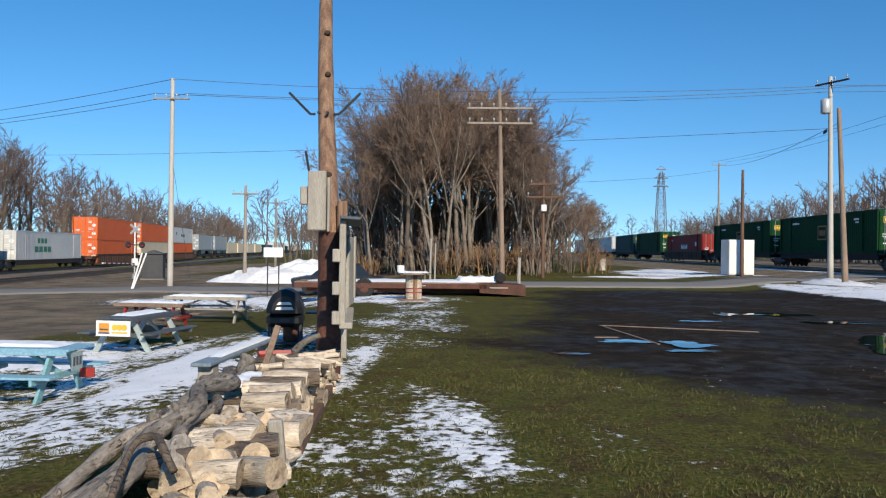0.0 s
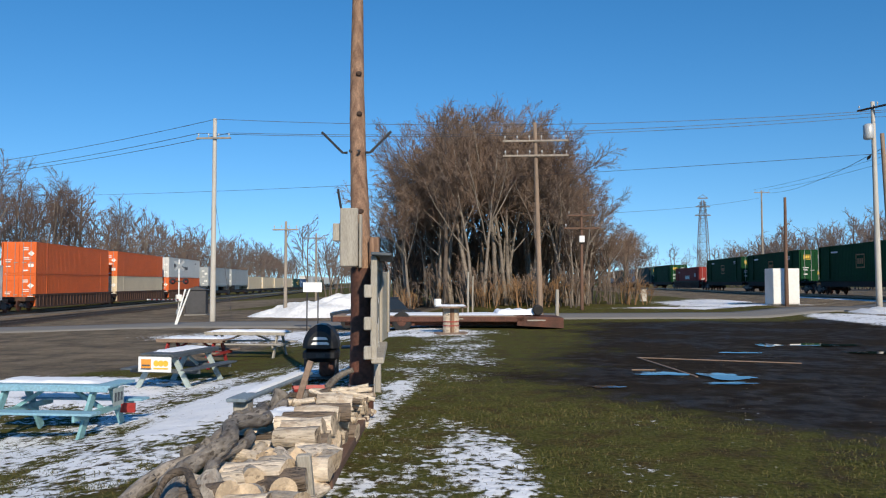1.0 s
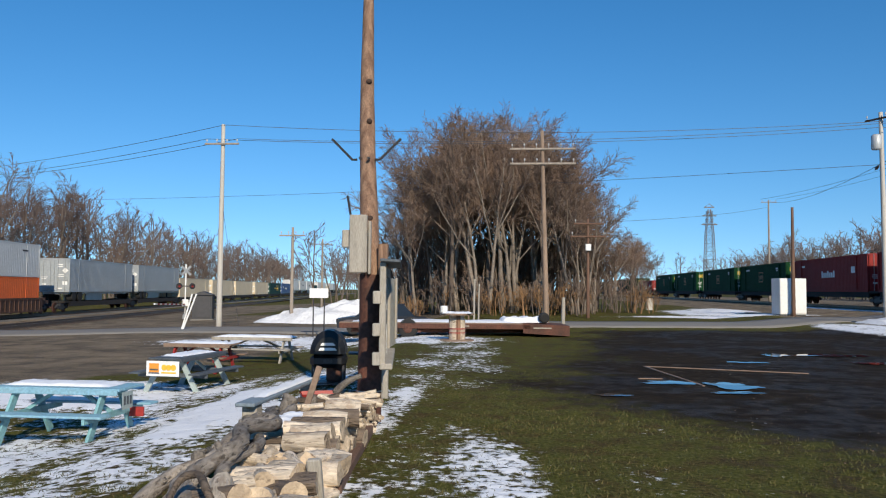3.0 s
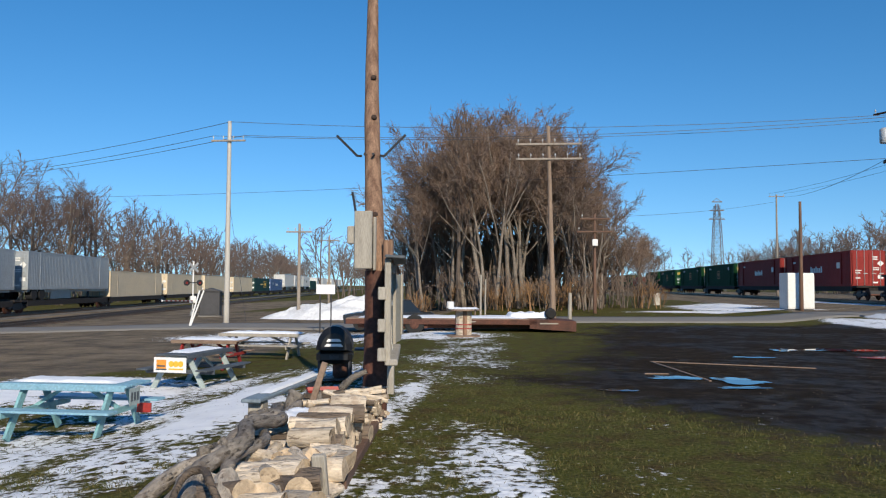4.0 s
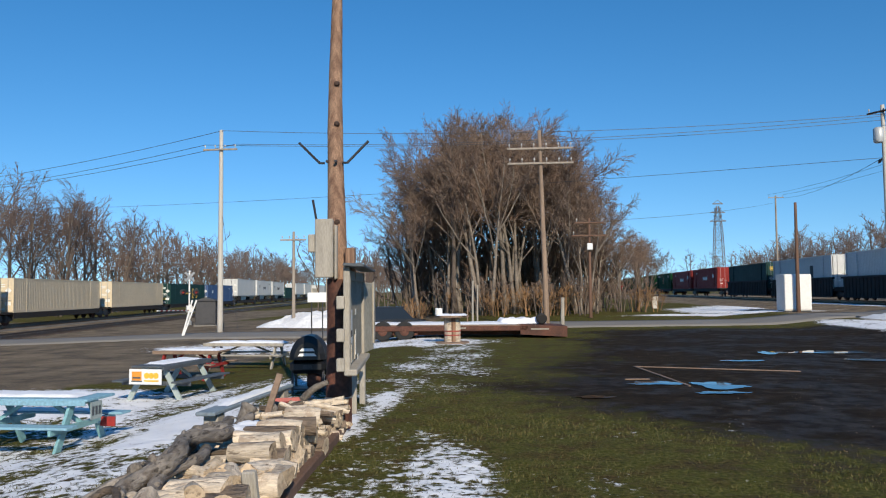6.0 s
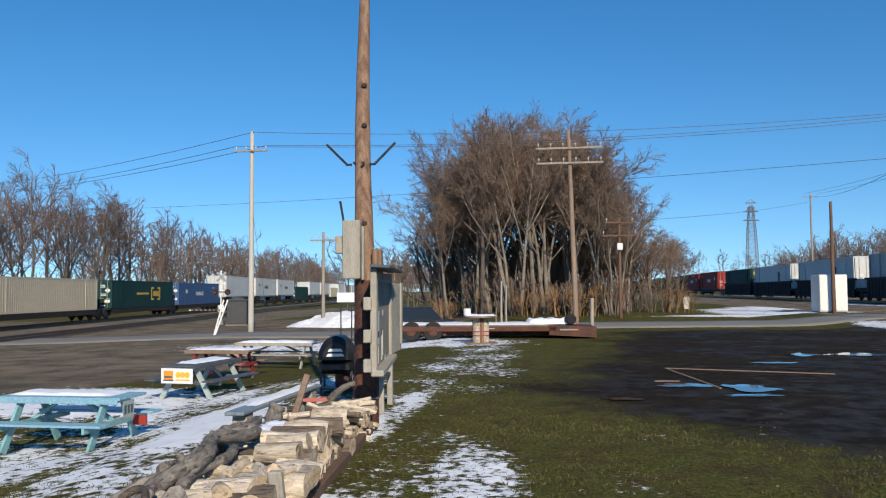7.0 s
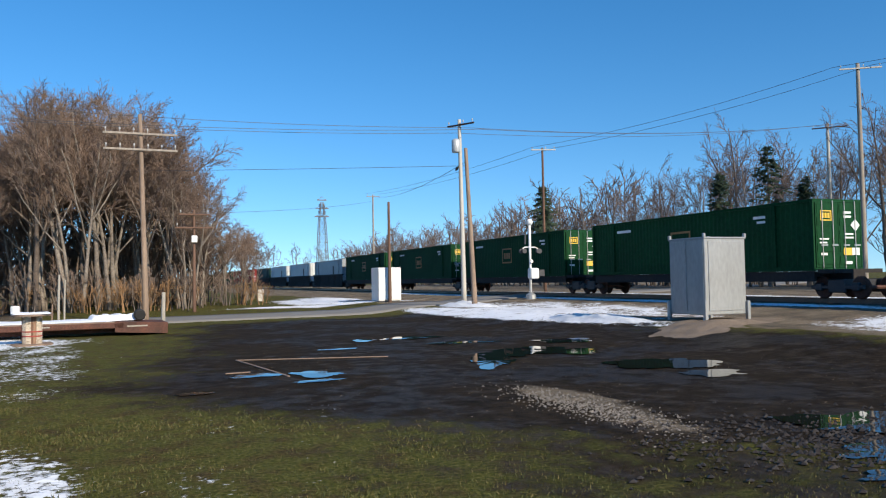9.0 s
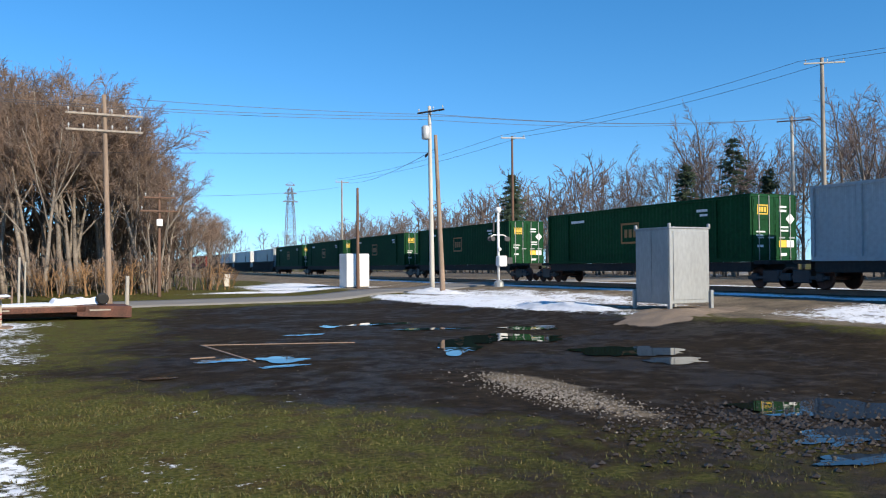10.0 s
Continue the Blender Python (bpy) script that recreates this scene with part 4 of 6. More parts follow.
for i in range(130):
    line = i % 2
    y = (24 + 150 * (i / 130) ** 1.2) if line else (26 + 220 * (i / 130) ** 1.3)
    x = (54 + 0.05 * y + rng.random() * 10) if line else (LEFT_X + LEFT_S * y - 10 - rng.random() * 8)
    plant("shrub", SHRUB[1], x, y, rng.uniform(1.3, 2.5), rng.random() * 360, "bare brown understorey shrub at the wood's edge", "understorey", "shrub")
for i in range(48):
    plant("shrub", SHRUB[1], rng.uniform(-8, 9), rng.uniform(60, 70), rng.uniform(1.3, 2.2), rng.random() * 360, "bare brown undergrowth inside the grove", "understorey", "shrub")
for i in range(30):
    y = 66 + i * 5
    plant("shrub", SHRUB[1], rng.uniform(-10, 4) - 0.12 * (y - 62), y, rng.uniform(0.8, 1.4), rng.random() * 360, "bare brown understorey shrub between the lines", "understorey", "shrub")


for i in range(26):
    far_tree(LIGHT[i % 2], rng.uniform(-9, 9) + i * 0.05, 72 + i * 2.2, rng.uniform(0.5, 0.66), rng.random() * 360, "middle_woods")
for i in range(20):
    y = 82 + i * 4.5
    far_tree(LIGHT[i % 2], -5 - 0.115 * y - rng.uniform(0, 6), y, rng.uniform(0.55, 0.75), rng.random() * 360, "middle_woods")
join_far_rows()


def evergreen(x, y, h, seed):
    rng2 = random.Random(seed)
    ob = thing("pine_tree", "dark green pine among bare trees", "tree", pose(x, y, ground_z(x, y)), "pines")
    part("trunk", Shape().tube([(0, 0, -0.2), (0, 0, h)], [0.22, 0.03], 7), BARK, ob)
    s = Shape()
    for k in range(190):
        u = 0.22 + 0.78 * rng2.random() ** 0.9
        z = h * u
        a = rng2.random() * 6.283
        r = (1 - u) ** 0.7 * h * 0.27 * rng2.uniform(0.45, 1.2) * (0.7 + 0.5 * math.sin(u * 21 + seed) ** 2) + 0.3
        tip = Vector((math.cos(a) * r, math.sin(a) * r, z - 0.12 * r))
        root = Vector((0, 0, z + 0.1 * r))
        for j in range(9):
            f = 0.25 + 0.75 * (j + rng2.random()) / 9
            p = root.lerp(tip, f)
            for q in range(2):
                d = Vector((rng2.gauss(0, 1), rng2.gauss(0, 1), rng2.gauss(0.3, 0.6))).normalized() * rng2.uniform(0.25, 0.5)
                e = d.orthogonal().normalized() * 0.09
                s.add([p - e, p + e, p + d], [(0, 1, 2)])
    part("crown", s, NEEDLE, ob)


for row in ((44, 74, 11.0, 1), (47, 79, 9.5, 2), (57, 55, 13.0, 3), (53, 57, 10.5, 4), (59.5, 53.0, 10, 5)):
    evergreen(*row)


# ---- poles and wires ----
def utility_pole(x, y, h, r, material, label, arms=(), lean=(0, 0), base=None, arm_turn=0.0, arm_mat=None, pins=4, name="utility_pole"):
    """A tapered pole; arms are (height, half length) crossarms with pins and insulators."""
    z = ground_z(x, y) if base is None else base
    ob = thing(name, label, "utility pole", pose(x, y, z))
    n = 10
    pts = [(lean[0] * k / n, lean[1] * k / n, -0.3 + (h + 0.3) * k / n) for k in range(n + 1)]
    part("pole", Shape().tube(pts, [r * (1 - 0.38 * k / n) for k in range(n + 1)], 12), material, ob, smooth=True)
    c, s = math.cos(radians(arm_turn)), math.sin(radians(arm_turn))
    for az, half in arms:
        f = az / h
        m = pose(lean[0] * f, lean[1] * f - r, az, 0, 0, arm_turn)
        a = part("crossarm", Shape().box((-half, -0.045, -0.05), (half, 0.045, 0.05), cut=0.012), arm_mat or POLE_GREY, ob, m=m)
        for k in range(pins):
            px = -half + 0.12 + (2 * half - 0.24) * k / max(1, pins - 1)
            if abs(px) < 0.15:
                px = 0.2
            part("insulator", kept("insulator", lambda: Shape().tube([(0, 0, 0), (0, 0, 0.10), (0, 0, 0.11), (0, 0, 0.17), (0, 0, 0.22)], [0.015, 0.015, 0.045, 0.04, 0.02], 8).mesh("insulator", PORCELAIN)), None, a, m=pose(px, 0, 0.06))
    return ob


def wire(points, r=0.016, sag=0.4, name="overhead_wire"):
    s = Shape()
    for a, b in zip(points, points[1:]):
        a, b = Vector(a), Vector(b)
        pts = []
        for i in range(17):
            t = i / 16
            p = a.lerp(b, t)
            p.z -= sag * 4 * t * (1 - t)
            pts.append(p)
        s.tube(pts, r, 4, caps=False)
    return tagged(part(name, s, WIRE), "thin dark overhead wire strung between poles", "wire", "overhead wires")


POLE_TAN = mat("tan_pole", (0.30, 0.215, 0.155), 0.85, var=0.25, scale=1, fine=10, stretch=(6, 6, 0.4), bump=0.3)
wpole = utility_pole(-15.9, 43.2, 11.9, 0.17, POLE_PALE, "tall pale utility pole with a short crossarm by the crossing", [(10.75, 1.0)], pins=4, base=-0.75)
bpole = utility_pole(2.3, 39.5, 9.9, 0.15, POLE_TAN, "grey weathered utility pole with two long crossarms", [(8.95, 1.65), (8.2, 1.65)], lean=(-0.26, 0.0), pins=6)
lampole = utility_pole(5.4, 49.5, 6.2, 0.12, POLE_BROWN, "slim brown pole with short crossarms and a meter box", [(5.9, 0.9), (5.1, 1.1)], pins=2, arm_mat=POLE_BROWN)
part("meter_box", Shape().box((-0.17, -0.30, 4.2), (0.17, -0.12, 4.62), cut=0.03), WHITE, lampole)
rpole = utility_pole(18.0, 49.9, 6.75, 0.13, POLE_BROWN, "bare brown pole in front of a white cabinet")
xpole = utility_pole(20.97, 44.4, 11.45, 0.17, POLE_PALE, "pale utility pole with transformer and dark crossarm", [(11.1, 1.05)], lean=(-0.12, 0.0), arm_turn=-62, arm_mat=POLE_DARK, pins=3, base=0.35)
part("transformer", Shape().tube([(-0.42, -0.1, 9.35), (-0.42, -0.1, 9.42), (-0.42, -0.1, 10.1), (-0.42, -0.1, 10.2)], [0.22, 0.27, 0.27, 0.16], 14), mat("transformer_grey", (0.5, 0.52, 0.53), 0.45, 0.2, var=0.08, bump=0), xpole, smooth=True)
utility_pole(19.12, 38.9, 8.9, 0.16, POLE_TAN, "leaning stub pole bracing its taller neighbour", lean=(0.16, 1.2), name="brace_pole")
hpole = utility_pole(35.9, 60, 12.9, 0.15, POLE_BROWN, "brown utility pole with a pale crossarm behind the raised line", [(12.7, 1.1)], arm_mat=POLE_PALE, arm_turn=-20, pins=3, base=0.4)
ipole = utility_pole(59.0, 50, 14.4, 0.20, POLE_PALE, "pale utility pole with a dark crossarm by the trees", [(14.0, 1.4)], arm_mat=POLE_DARK, arm_turn=-50, pins=3, base=0.6)
jpole = utility_pole(48.1, 38, 15.6, 0.20, POLE_GREY, "tall grey utility pole carrying a rising line", [(15.2, 1.35)], arm_mat=POLE_PALE, arm_turn=-35, pins=3, base=0.6)
fpole = utility_pole(35.5, 107.6, 13.6, 0.16, POLE_GREY, "distant grey utility pole with one crossarm", [(13.3, 1.0)], pins=3, base=0.6)
lpole = utility_pole(-13.6, 50.0, 6.3, 0.13, POLE_GREY, "short grey line pole beside the snow pile", [(5.75, 0.85)], pins=4, base=-0.5)
lpole2 = utility_pole(-17.7, 76.0, 7.2, 0.13, POLE_GREY, "short grey line pole farther down the lower line", [(6.7, 1.0)], pins=4, base=-0.5)
utility_pole(-20.0, 108.0, 7.2, 0.13, POLE_GREY, "distant grey line pole at the edge of the woods", [(6.7, 1.0)], pins=4, base=-0.5)

for dx, dz in ((-0.9, 0.25), (0.1, 1.05), (0.9, 0.25)):
    wire([(-58 + dx, 70, 11.2 + dz), (-15.9 + dx, 43.1, 10.05 + dz), (21.4 + dx * 0.5, 44.4 - dx * 0.9, 11.05 + dz * 0.25), (59 + dx * 0.9, 50 - dx, 14.9), (110, 55, 16)], sag=0.55)
wire([(-62, 84, 11.5), (21.2, 44.3, 8.9)], sag=0.6)
wire([(21.3, 44.4, 9.2), (35.5, 107.5, 13.9)], sag=0.8)
strain = part("strain_insulator", Shape().tube([(21.9, 47.0, 9.25), (21.96, 47.3, 9.21), (22.03, 47.6, 9.17), (22.1, 47.9, 9.13)], [0.03, 0.09, 0.09, 0.03], 8), METAL_DARK)
tagged(strain, "dark strain insulator on a slanting wire", "insulator")
wire([(5.4, 49.5, 6.1), (35.2, 107.5, 13.2)], sag=0.3)
for d in (-1.0, 1.0):
    wire([(47.6 + d, 38 - d * 0.7, 15.95), (35.9 + d, 60, 13.3), (35.5 + d, 107.6, 14.3)], sag=0.5)
    wire([(47.6 + d, 38 - d * 0.7, 15.95), (62 + d, 12, 17.5)], sag=0.4)
wire([(-13.6, 50.0, 5.4), (-17.7, 76.0, 6.3), (-20, 108, 6.3)], r=0.012, sag=0.3)
wire([(-15.8, 43.2, 6.2), (-12.8, 37.5, 0.0)], r=0.012, sag=0.0, name="guy_wire")


TOWER_STEEL = mat("pylon_steel", (0.16, 0.15, 0.15), 0.7, 0.2, var=0.1, bump=0)


def lattice_tower(x, y, h):
    ob = thing("lattice_tower", "grey steel lattice pylon far behind the train", "pylon", pose(x, y, 0))

    def half(z):
        return 1.55 * (1 - 0.62 * min(1, z / h)) if z < h * 0.94 else 0.25

    for sx in (-1, 1):
        for sy in (-1, 1):
            zs = [0, h * 0.35, h * 0.7, h * 0.94]
            part("leg", Shape().tube([(sx * half(z), sy * half(z), z) for z in zs], 0.09, 4), TOWER_STEEL, ob)
    s = Shape()
    zs = [h * k / 12 for k in range(12)]
    for a, b in zip(zs, zs[1:]):
        for sx, sy, tx, ty in ((-1, -1, 1, -1), (1, -1, 1, 1), (1, 1, -1, 1), (-1, 1, -1, -1)):
            s.tube([(sx * half(a), sy * half(a), a), (tx * half(b), ty * half(b), b)], 0.05, 3)
            s.tube([(tx * half(a), ty * half(a), a), (sx * half(b), sy * half(b), b)], 0.05, 3)
            s.tube([(tx * half(b), ty * half(b), b), (sx * half(b), sy * half(b), b)], 0.05, 3)
    part("bracing", s, TOWER_STEEL, ob)
    for z, w in ((h * 0.78, 1.9), (h * 0.87, 1.7), (h * 0.96, 1.2)):
        part("tower_arm", Shape().box((-w, -0.12, z - 0.1), (w, 0.12, z + 0.15)).tube([(-w, 0, z), (0, 0, z + 0.9), (w, 0, z)], 0.07, 4), TOWER_STEEL, ob)


lattice_tower(50.6, 196.9, 23.6)


# ---- tall mast and notice board ----
def leaning_mast():
    ob = thing("wooden_mast", "old brown utility pole patched with boards beside the firewood", "utility pole", pose(-1.68, 10.42, 0))
    rng3 = random.Random(3)
    pts = [(-0.008 * z + 0.02 * math.sin(z * 1.1) - 0.070 * max(0, z - 2.2), 0.01 * z + 0.33 * max(0, z - 2.2), z) for z in [-0.3 + 0.45 * k for k in range(21)]]
    part("pole", Shape().tube(pts, [0.165 - 0.0055 * k + rng3.uniform(-0.004, 0.004) for k in range(21)], 18), POLE_WOOD, ob, smooth=True)
    # rust-brown wrap on the lower length
    def wrap(z0, z1, a0, a1, r, material, name, label, ragged=0.0, n=14):
        s = Shape()
        rows = []
        k = max(3, int((z1 - z0) / 0.12))
        for i in range(k + 1):
            z = z0 + (z1 - z0) * i / k
            j0 = rng3.uniform(-ragged, ragged)
            row = []
            for q in range(n + 1):
                a = a0 + j0 + (a1 - a0 - j0) * q / n
                c = (-0.008 * z + 0.02 * math.sin(z * 1.1), 0.01 * z)
                rr = r - 0.012 * (z / 1.0) + 0.0
                row.append((c[0] + math.cos(a) * rr, c[1] + math.sin(a) * rr, z))
            rows.append(row)
        verts = [p for row in rows for p in row]
        m = n + 1
        s.add(verts, [(i * m + q, i * m + q + 1, (i + 1) * m + q + 1, (i + 1) * m + q) for i in range(k) for q in range(n)])
        part(name, s, material, ob, label, smooth=True)
    wrap(0.0, 2.0, radians(-200), radians(20), 0.172, RUST, "rusty_sleeve", "rust-brown metal sleeve")
    wrap(0.42, 0.44, radians(-200), radians(20), 0.186, METAL_GREY, "wire_band", "thin wire band")
    b = part("patch_board", Shape().box((-0.25, -0.26, 2.02), (-0.01, -0.185, 2.80), cut=0.012), GREY_WOOD, ob, "grey weathered plank")
    part("patch_board", Shape().box((0.0, -0.22, 2.0), (0.035, -0.13, 2.72), cut=0.012), GREY_WOOD, ob)
    part("patch_board", Shape().box((-0.36, -0.2, 2.36), (-0.25, -0.08, 2.60), cut=0.012), GREY_WOOD, ob)
    part("patch_board", Shape().box((0.12, -0.12, 2.0), (0.25, 0.0, 2.42), cut=0.012), POLE_WOOD, ob)
    part("steel_rod", Shape().tube([(-0.22, -0.20, 2.66), (-0.29, -0.20, 3.06)], 0.018, 6), METAL_DARK, ob)
    for s in (-1, 1):
        part("bracket_arm", Shape().tube([(-0.16 + s * 0.13, 0.45, 3.66), (-0.16 + s * 0.20, 0.45, 3.66), (-0.16 + s * 0.50, 0.45, 3.96)], 0.018, 6), METAL_DARK, ob)
        part("bolt", Shape().tube([(-0.16 + s * 0.06, 0.29, 3.66), (-0.16 + s * 0.06, 0.36, 3.66)], 0.02, 6), METAL_DARK, ob)
    for z in (2.78, 4.9, 4.25):
        x = -0.008 * z + 0.03 - 0.070 * (z - 2.2)
        back = 0.33 * (z - 2.2)
        part("knot", Shape().tube([(x, back - 0.115 + z * 0.01, z), (x, back - 0.150 + z * 0.01, z), (x, back - 0.155 + z * 0.01, z + 0.002)], [0.045, 0.032, 0.012], 9), POLE_DARK, ob)


leaning_mast()


def notice_board():
    ob = thing("notice_board", "weathered wooden notice board with small roof and torn papers", "notice board", pose(-1.36, 9.55, 0, 0, 0, 7.2))
    L = 2.55
    part("panel", Shape().box((-0.03, 0.0, 0.90), (0.0, L, 2.10)), BOARD_TAN, ob)
    part("frame_board", Shape().box((-0.05, -0.03, 0.84), (0.03, 0.05, 2.14), cut=0.01), GREY_WOOD, ob)
    part("frame_board", Shape().box((0.0, 0.07, 0.90), (0.03, 0.16, 2.10), cut=0.006), GREY_WOOD, ob)
    part("frame_board", Shape().box((-0.05, L - 0.05, 0.84), (0.045, L + 0.03, 2.12), cut=0.01), GREY_WOOD, ob)
    part("frame_board", Shape().box((0.0, 0.16, 1.98), (0.03, L - 0.05, 2.10), cut=0.006), GREY_WOOD, ob)
    part("roof_board", Shape().box((-0.16, -0.14, 2.14), (0.10, L + 0.06, 2.18), pose(0, 0, 0, 0, 3, 0), cut=0.01), SLATE_PAINT, ob)
    part("shelf_rail", Shape().box((-0.04, -0.05, 0.80), (0.12, L + 0.06, 0.88), cut=0.015), GREY_WOOD, ob)
    for k, z in enumerate((0.86, 1.22, 1.62)):
        part("cleat", Shape().box((-0.13, -0.10, z), (-0.03, 0.02, z + 0.16), cut=0.01), GREY_WOOD, ob)
    part("plank_stripe", Shape().box((0.0, 0.45, 0.92), (0.016, 0.60, 1.45)), GREY_WOOD, ob)
    part("plank_stripe", Shape().box((0.0, 1.02, 0.92), (0.016, 1.12, 1.25)), GREY_WOOD, ob)
    for y, z, w, h in ((0.22, 1.18, 0.26, 0.42), (0.95, 1.52, 0.20, 0.08), (1.02, 0.98, 0.10, 0.34), (1.4, 0.86, 0.14, 0.1)):
        part("paper", Shape().box((0.018, y, z), (0.021, y + w, z + h)), WHITE, ob, "torn white paper notice")
    part("paper", Shape().box((0.022, 0.26, 1.26), (0.025, 0.42, 1.34)), DARK_BOX, ob)
    for y in (1.35, 2.3):
        part("post", Shape().box((-0.16, y - 0.05, -0.2), (-0.06, y + 0.05, 2.1), cut=0.01), RUST if y < 2 else GREY_WOOD, ob)
    ob2 = thing("small_notice_board", "pale weathered board mounted behind the larger one", "notice board", pose(-1.72, 12.25, 0, 0, 0, 1.5))
    part("panel", Shape().box((-0.03, 0.0, 0.85), (0.02, 1.15, 1.98), cut=0.01), BOARD_PALE, ob2)
    part("edge_board", Shape().box((0.02, 1.0, 0.95), (0.05, 1.15, 2.0), cut=0.01), GREY_WOOD, ob2)
    part("post", Shape().box((-0.12, 0.5, -0.2), (-0.03, 0.6, 1.9), cut=0.01), GREY_WOOD, ob2)


BOARD_PALE = mat("pale_board", (0.46, 0.42, 0.33), 0.8, var=0.2, scale=2, fine=14, bump=0.15)
notice_board()


# ---- picnic tables ----
def picnic_table(m, length, top, frame, label, top_frame=None, planks=5, seat_mat=None):
    ob = thing("picnic_table", label, "picnic table", m, "picnic tables")
    h = length / 2
    w = 0.72 / planks
    for k in range(planks):
        y = -0.36 + k * w
        part("top_plank", Shape().box((-h, y + 0.004, 0.712), (h, y + w - 0.004, 0.75), cut=0.006), top, ob)
    part("top_edge", Shape().box((-h + 0.02, -0.375, 0.66), (h - 0.02, -0.35, 0.735), cut=0.005), top, ob)
    for s in (-1, 1):
        for k in range(2):
            y = s * 0.68 - 0.13 + k * 0.13
            part("seat_plank", Shape().box((-h, y + 0.003, 0.405), (h, y + 0.127, 0.44), cut=0.006), seat_mat or top, ob)
    for x in (-h + 0.30, h - 0.30):
        for s in (-1, 1):
            a, b = Vector((x, s * 0.60, 0.0)), Vector((x, s * 0.20, 0.71))
            d = (b - a).normalized()
            side = Vector((0, d.z, -d.y)) * 0.055
            e = Vector((0.022, 0, 0))
            part("leg", Shape().add([a - side - e, a + side - e, a + side + e, a - side + e, b - side - e, b + side - e, b + side + e, b - side + e],
                                    [(3, 2, 1, 0), (4, 5, 6, 7), (0, 1, 5, 4), (1, 2, 6, 5), (2, 3, 7, 6), (3, 0, 4, 7)]), frame, ob)
        part("seat_beam", Shape().box((x + 0.024, -0.80, 0.32), (x + 0.062, 0.80, 0.405), cut=0.005), top_frame or frame, ob)
        part("top_beam", Shape().box((x + 0.024, -0.33, 0.635), (x + 0.062, 0.33, 0.712), cut=0.005), frame, ob)
    for s in (-1, 1):
        a, b = Vector((s * (h - 0.27), 0, 0.36)), Vector((s * 0.12, 0, 0.70))
        part("brace", Shape().tube([a, b], 0.035, 4), frame, ob)
    return ob


def snow_cover(m, length, width, thick=0.035, seed=1, label="thin melting snow lying on a table top"):
    """A low slab of snow with an uneven outline and soft edge."""
    s = Shape()
    nx, ny = 26, 10
    vs = []
    for j in range(ny + 1):
        for i in range(nx + 1):
            u, v = i / nx * 2 - 1, j / ny * 2 - 1
            k = 1 + 0.05 * fbm(u * 2, v * 2, 1.0, 3, seed)
            edge = max(abs(u), abs(v))
            z = thick * (1 - smooth_step(0.80, 1.0, edge)) * (1 + 0.4 * fbm(u * 3, v, 1.2, 3, seed)) - (0.004 if edge > 0.99 else 0)
            vs.append((u * length / 2 * k, v * width / 2 * k, max(z, 0.002)))
    m2 = nx + 1
    s.add(vs, [(j * m2 + i, j * m2 + i + 1, (j + 1) * m2 + i + 1, (j + 1) * m2 + i) for j in range(ny) for i in range(nx)])
    ob = part("snow_cover", s, SNOW, smooth=True, m=m)
    tagged(ob, label, "snow", "snow on tables")


def on_ground(x, y, turn=0.0, dz=0.0):
    return pose(x, y, ground_z(x, y) + dz, 0, 0, turn)


T1 = on_ground(-6.06, 10.68, -2)
blue = picnic_table(T1, 1.9, BLUE_PAINT, TEAL_PAINT, "pale blue painted picnic table topped with melting snow")
snow_cover(T1 @ pose(-0.1, 0.06, 0.751), 1.62, 0.52, seed=2)
snow_cover(T1 @ pose(-0.2, 0.68, 0.441), 1.4, 0.2, 0.03, seed=5, label="strip of snow on a picnic bench")
part("end_plate", Shape().box((0.968, -0.30, 0.46), (0.974, -0.02, 0.70)), PALE_GREY_PAINT, blue)
for k in range(3):
    part("plate_bar", Shape().box((0.976, -0.27 + k * 0.08, 0.52), (0.979, -0.22 + k * 0.08, 0.64)), SLATE_PAINT, blue)
part("red_panel", Shape().box((0.70, 0.40, 0.26), (0.92, 0.44, 0.40), cut=0.005), RED_PAINT, blue, "red painted board")
T2 = on_ground(-6.66, 16.45, 82)
grey = picnic_table(T2, 1.95, SLATE_PAINT, PALE_GREY_PAINT, "dark slate picnic table with a small white sign on its end", top_frame=SLATE_PAINT)
snow_cover(T2 @ pose(0.12, 0.05, 0.751), 1.5, 0.5, seed=3)
sign = part("sign_board", Shape().box((-1.02, -0.37, 0.38), (-1.0, 0.37, 0.69), cut=0.004), WHITE, grey, "white sign with orange marks")
part("sign_emblem", Shape().box((-1.028, 0.08, 0.46), (-1.022, 0.30, 0.64)), AMBER_PLATE, sign)
part("sign_emblem_band", Shape().box((-1.034, 0.10, 0.50), (-1.029, 0.28, 0.53)), SLATE_PAINT, sign)
part("sign_emblem_base", Shape().box((-1.028, 0.07, 0.43), (-1.022, 0.31, 0.455)), SLATE_PAINT, sign)
for k, w in enumerate((0.11, 0.10, 0.12)):
    part("sign_mark", Shape().tube([(-1.023, -0.04 - k * 0.105, 0.56), (-1.029, -0.04 - k * 0.105, 0.56)], 0.062, 10), YELLOW_PAINT, sign)
part("sign_mark", Shape().box((-1.028, -0.31, 0.44), (-1.022, 0.02, 0.47)), YELLOW_PAINT, sign)
T3 = on_ground(-7.75, 20.0, -4)
picnic_table(T3, 1.85, BROWN_WOOD, RED_PAINT, "brown picnic table on a red painted frame")
snow_cover(T3 @ pose(0, 0.02, 0.751), 1.75, 0.6, seed=4)
T4 = on_ground(-7.25, 22.9, -3)
picnic_table(T4, 2.5, GREY_WOOD, GREY_WOOD, "long unpainted grey picnic table under a layer of snow")
snow_cover(T4 @ pose(0, 0.0, 0.751), 2.4, 0.66, 0.05, seed=6)

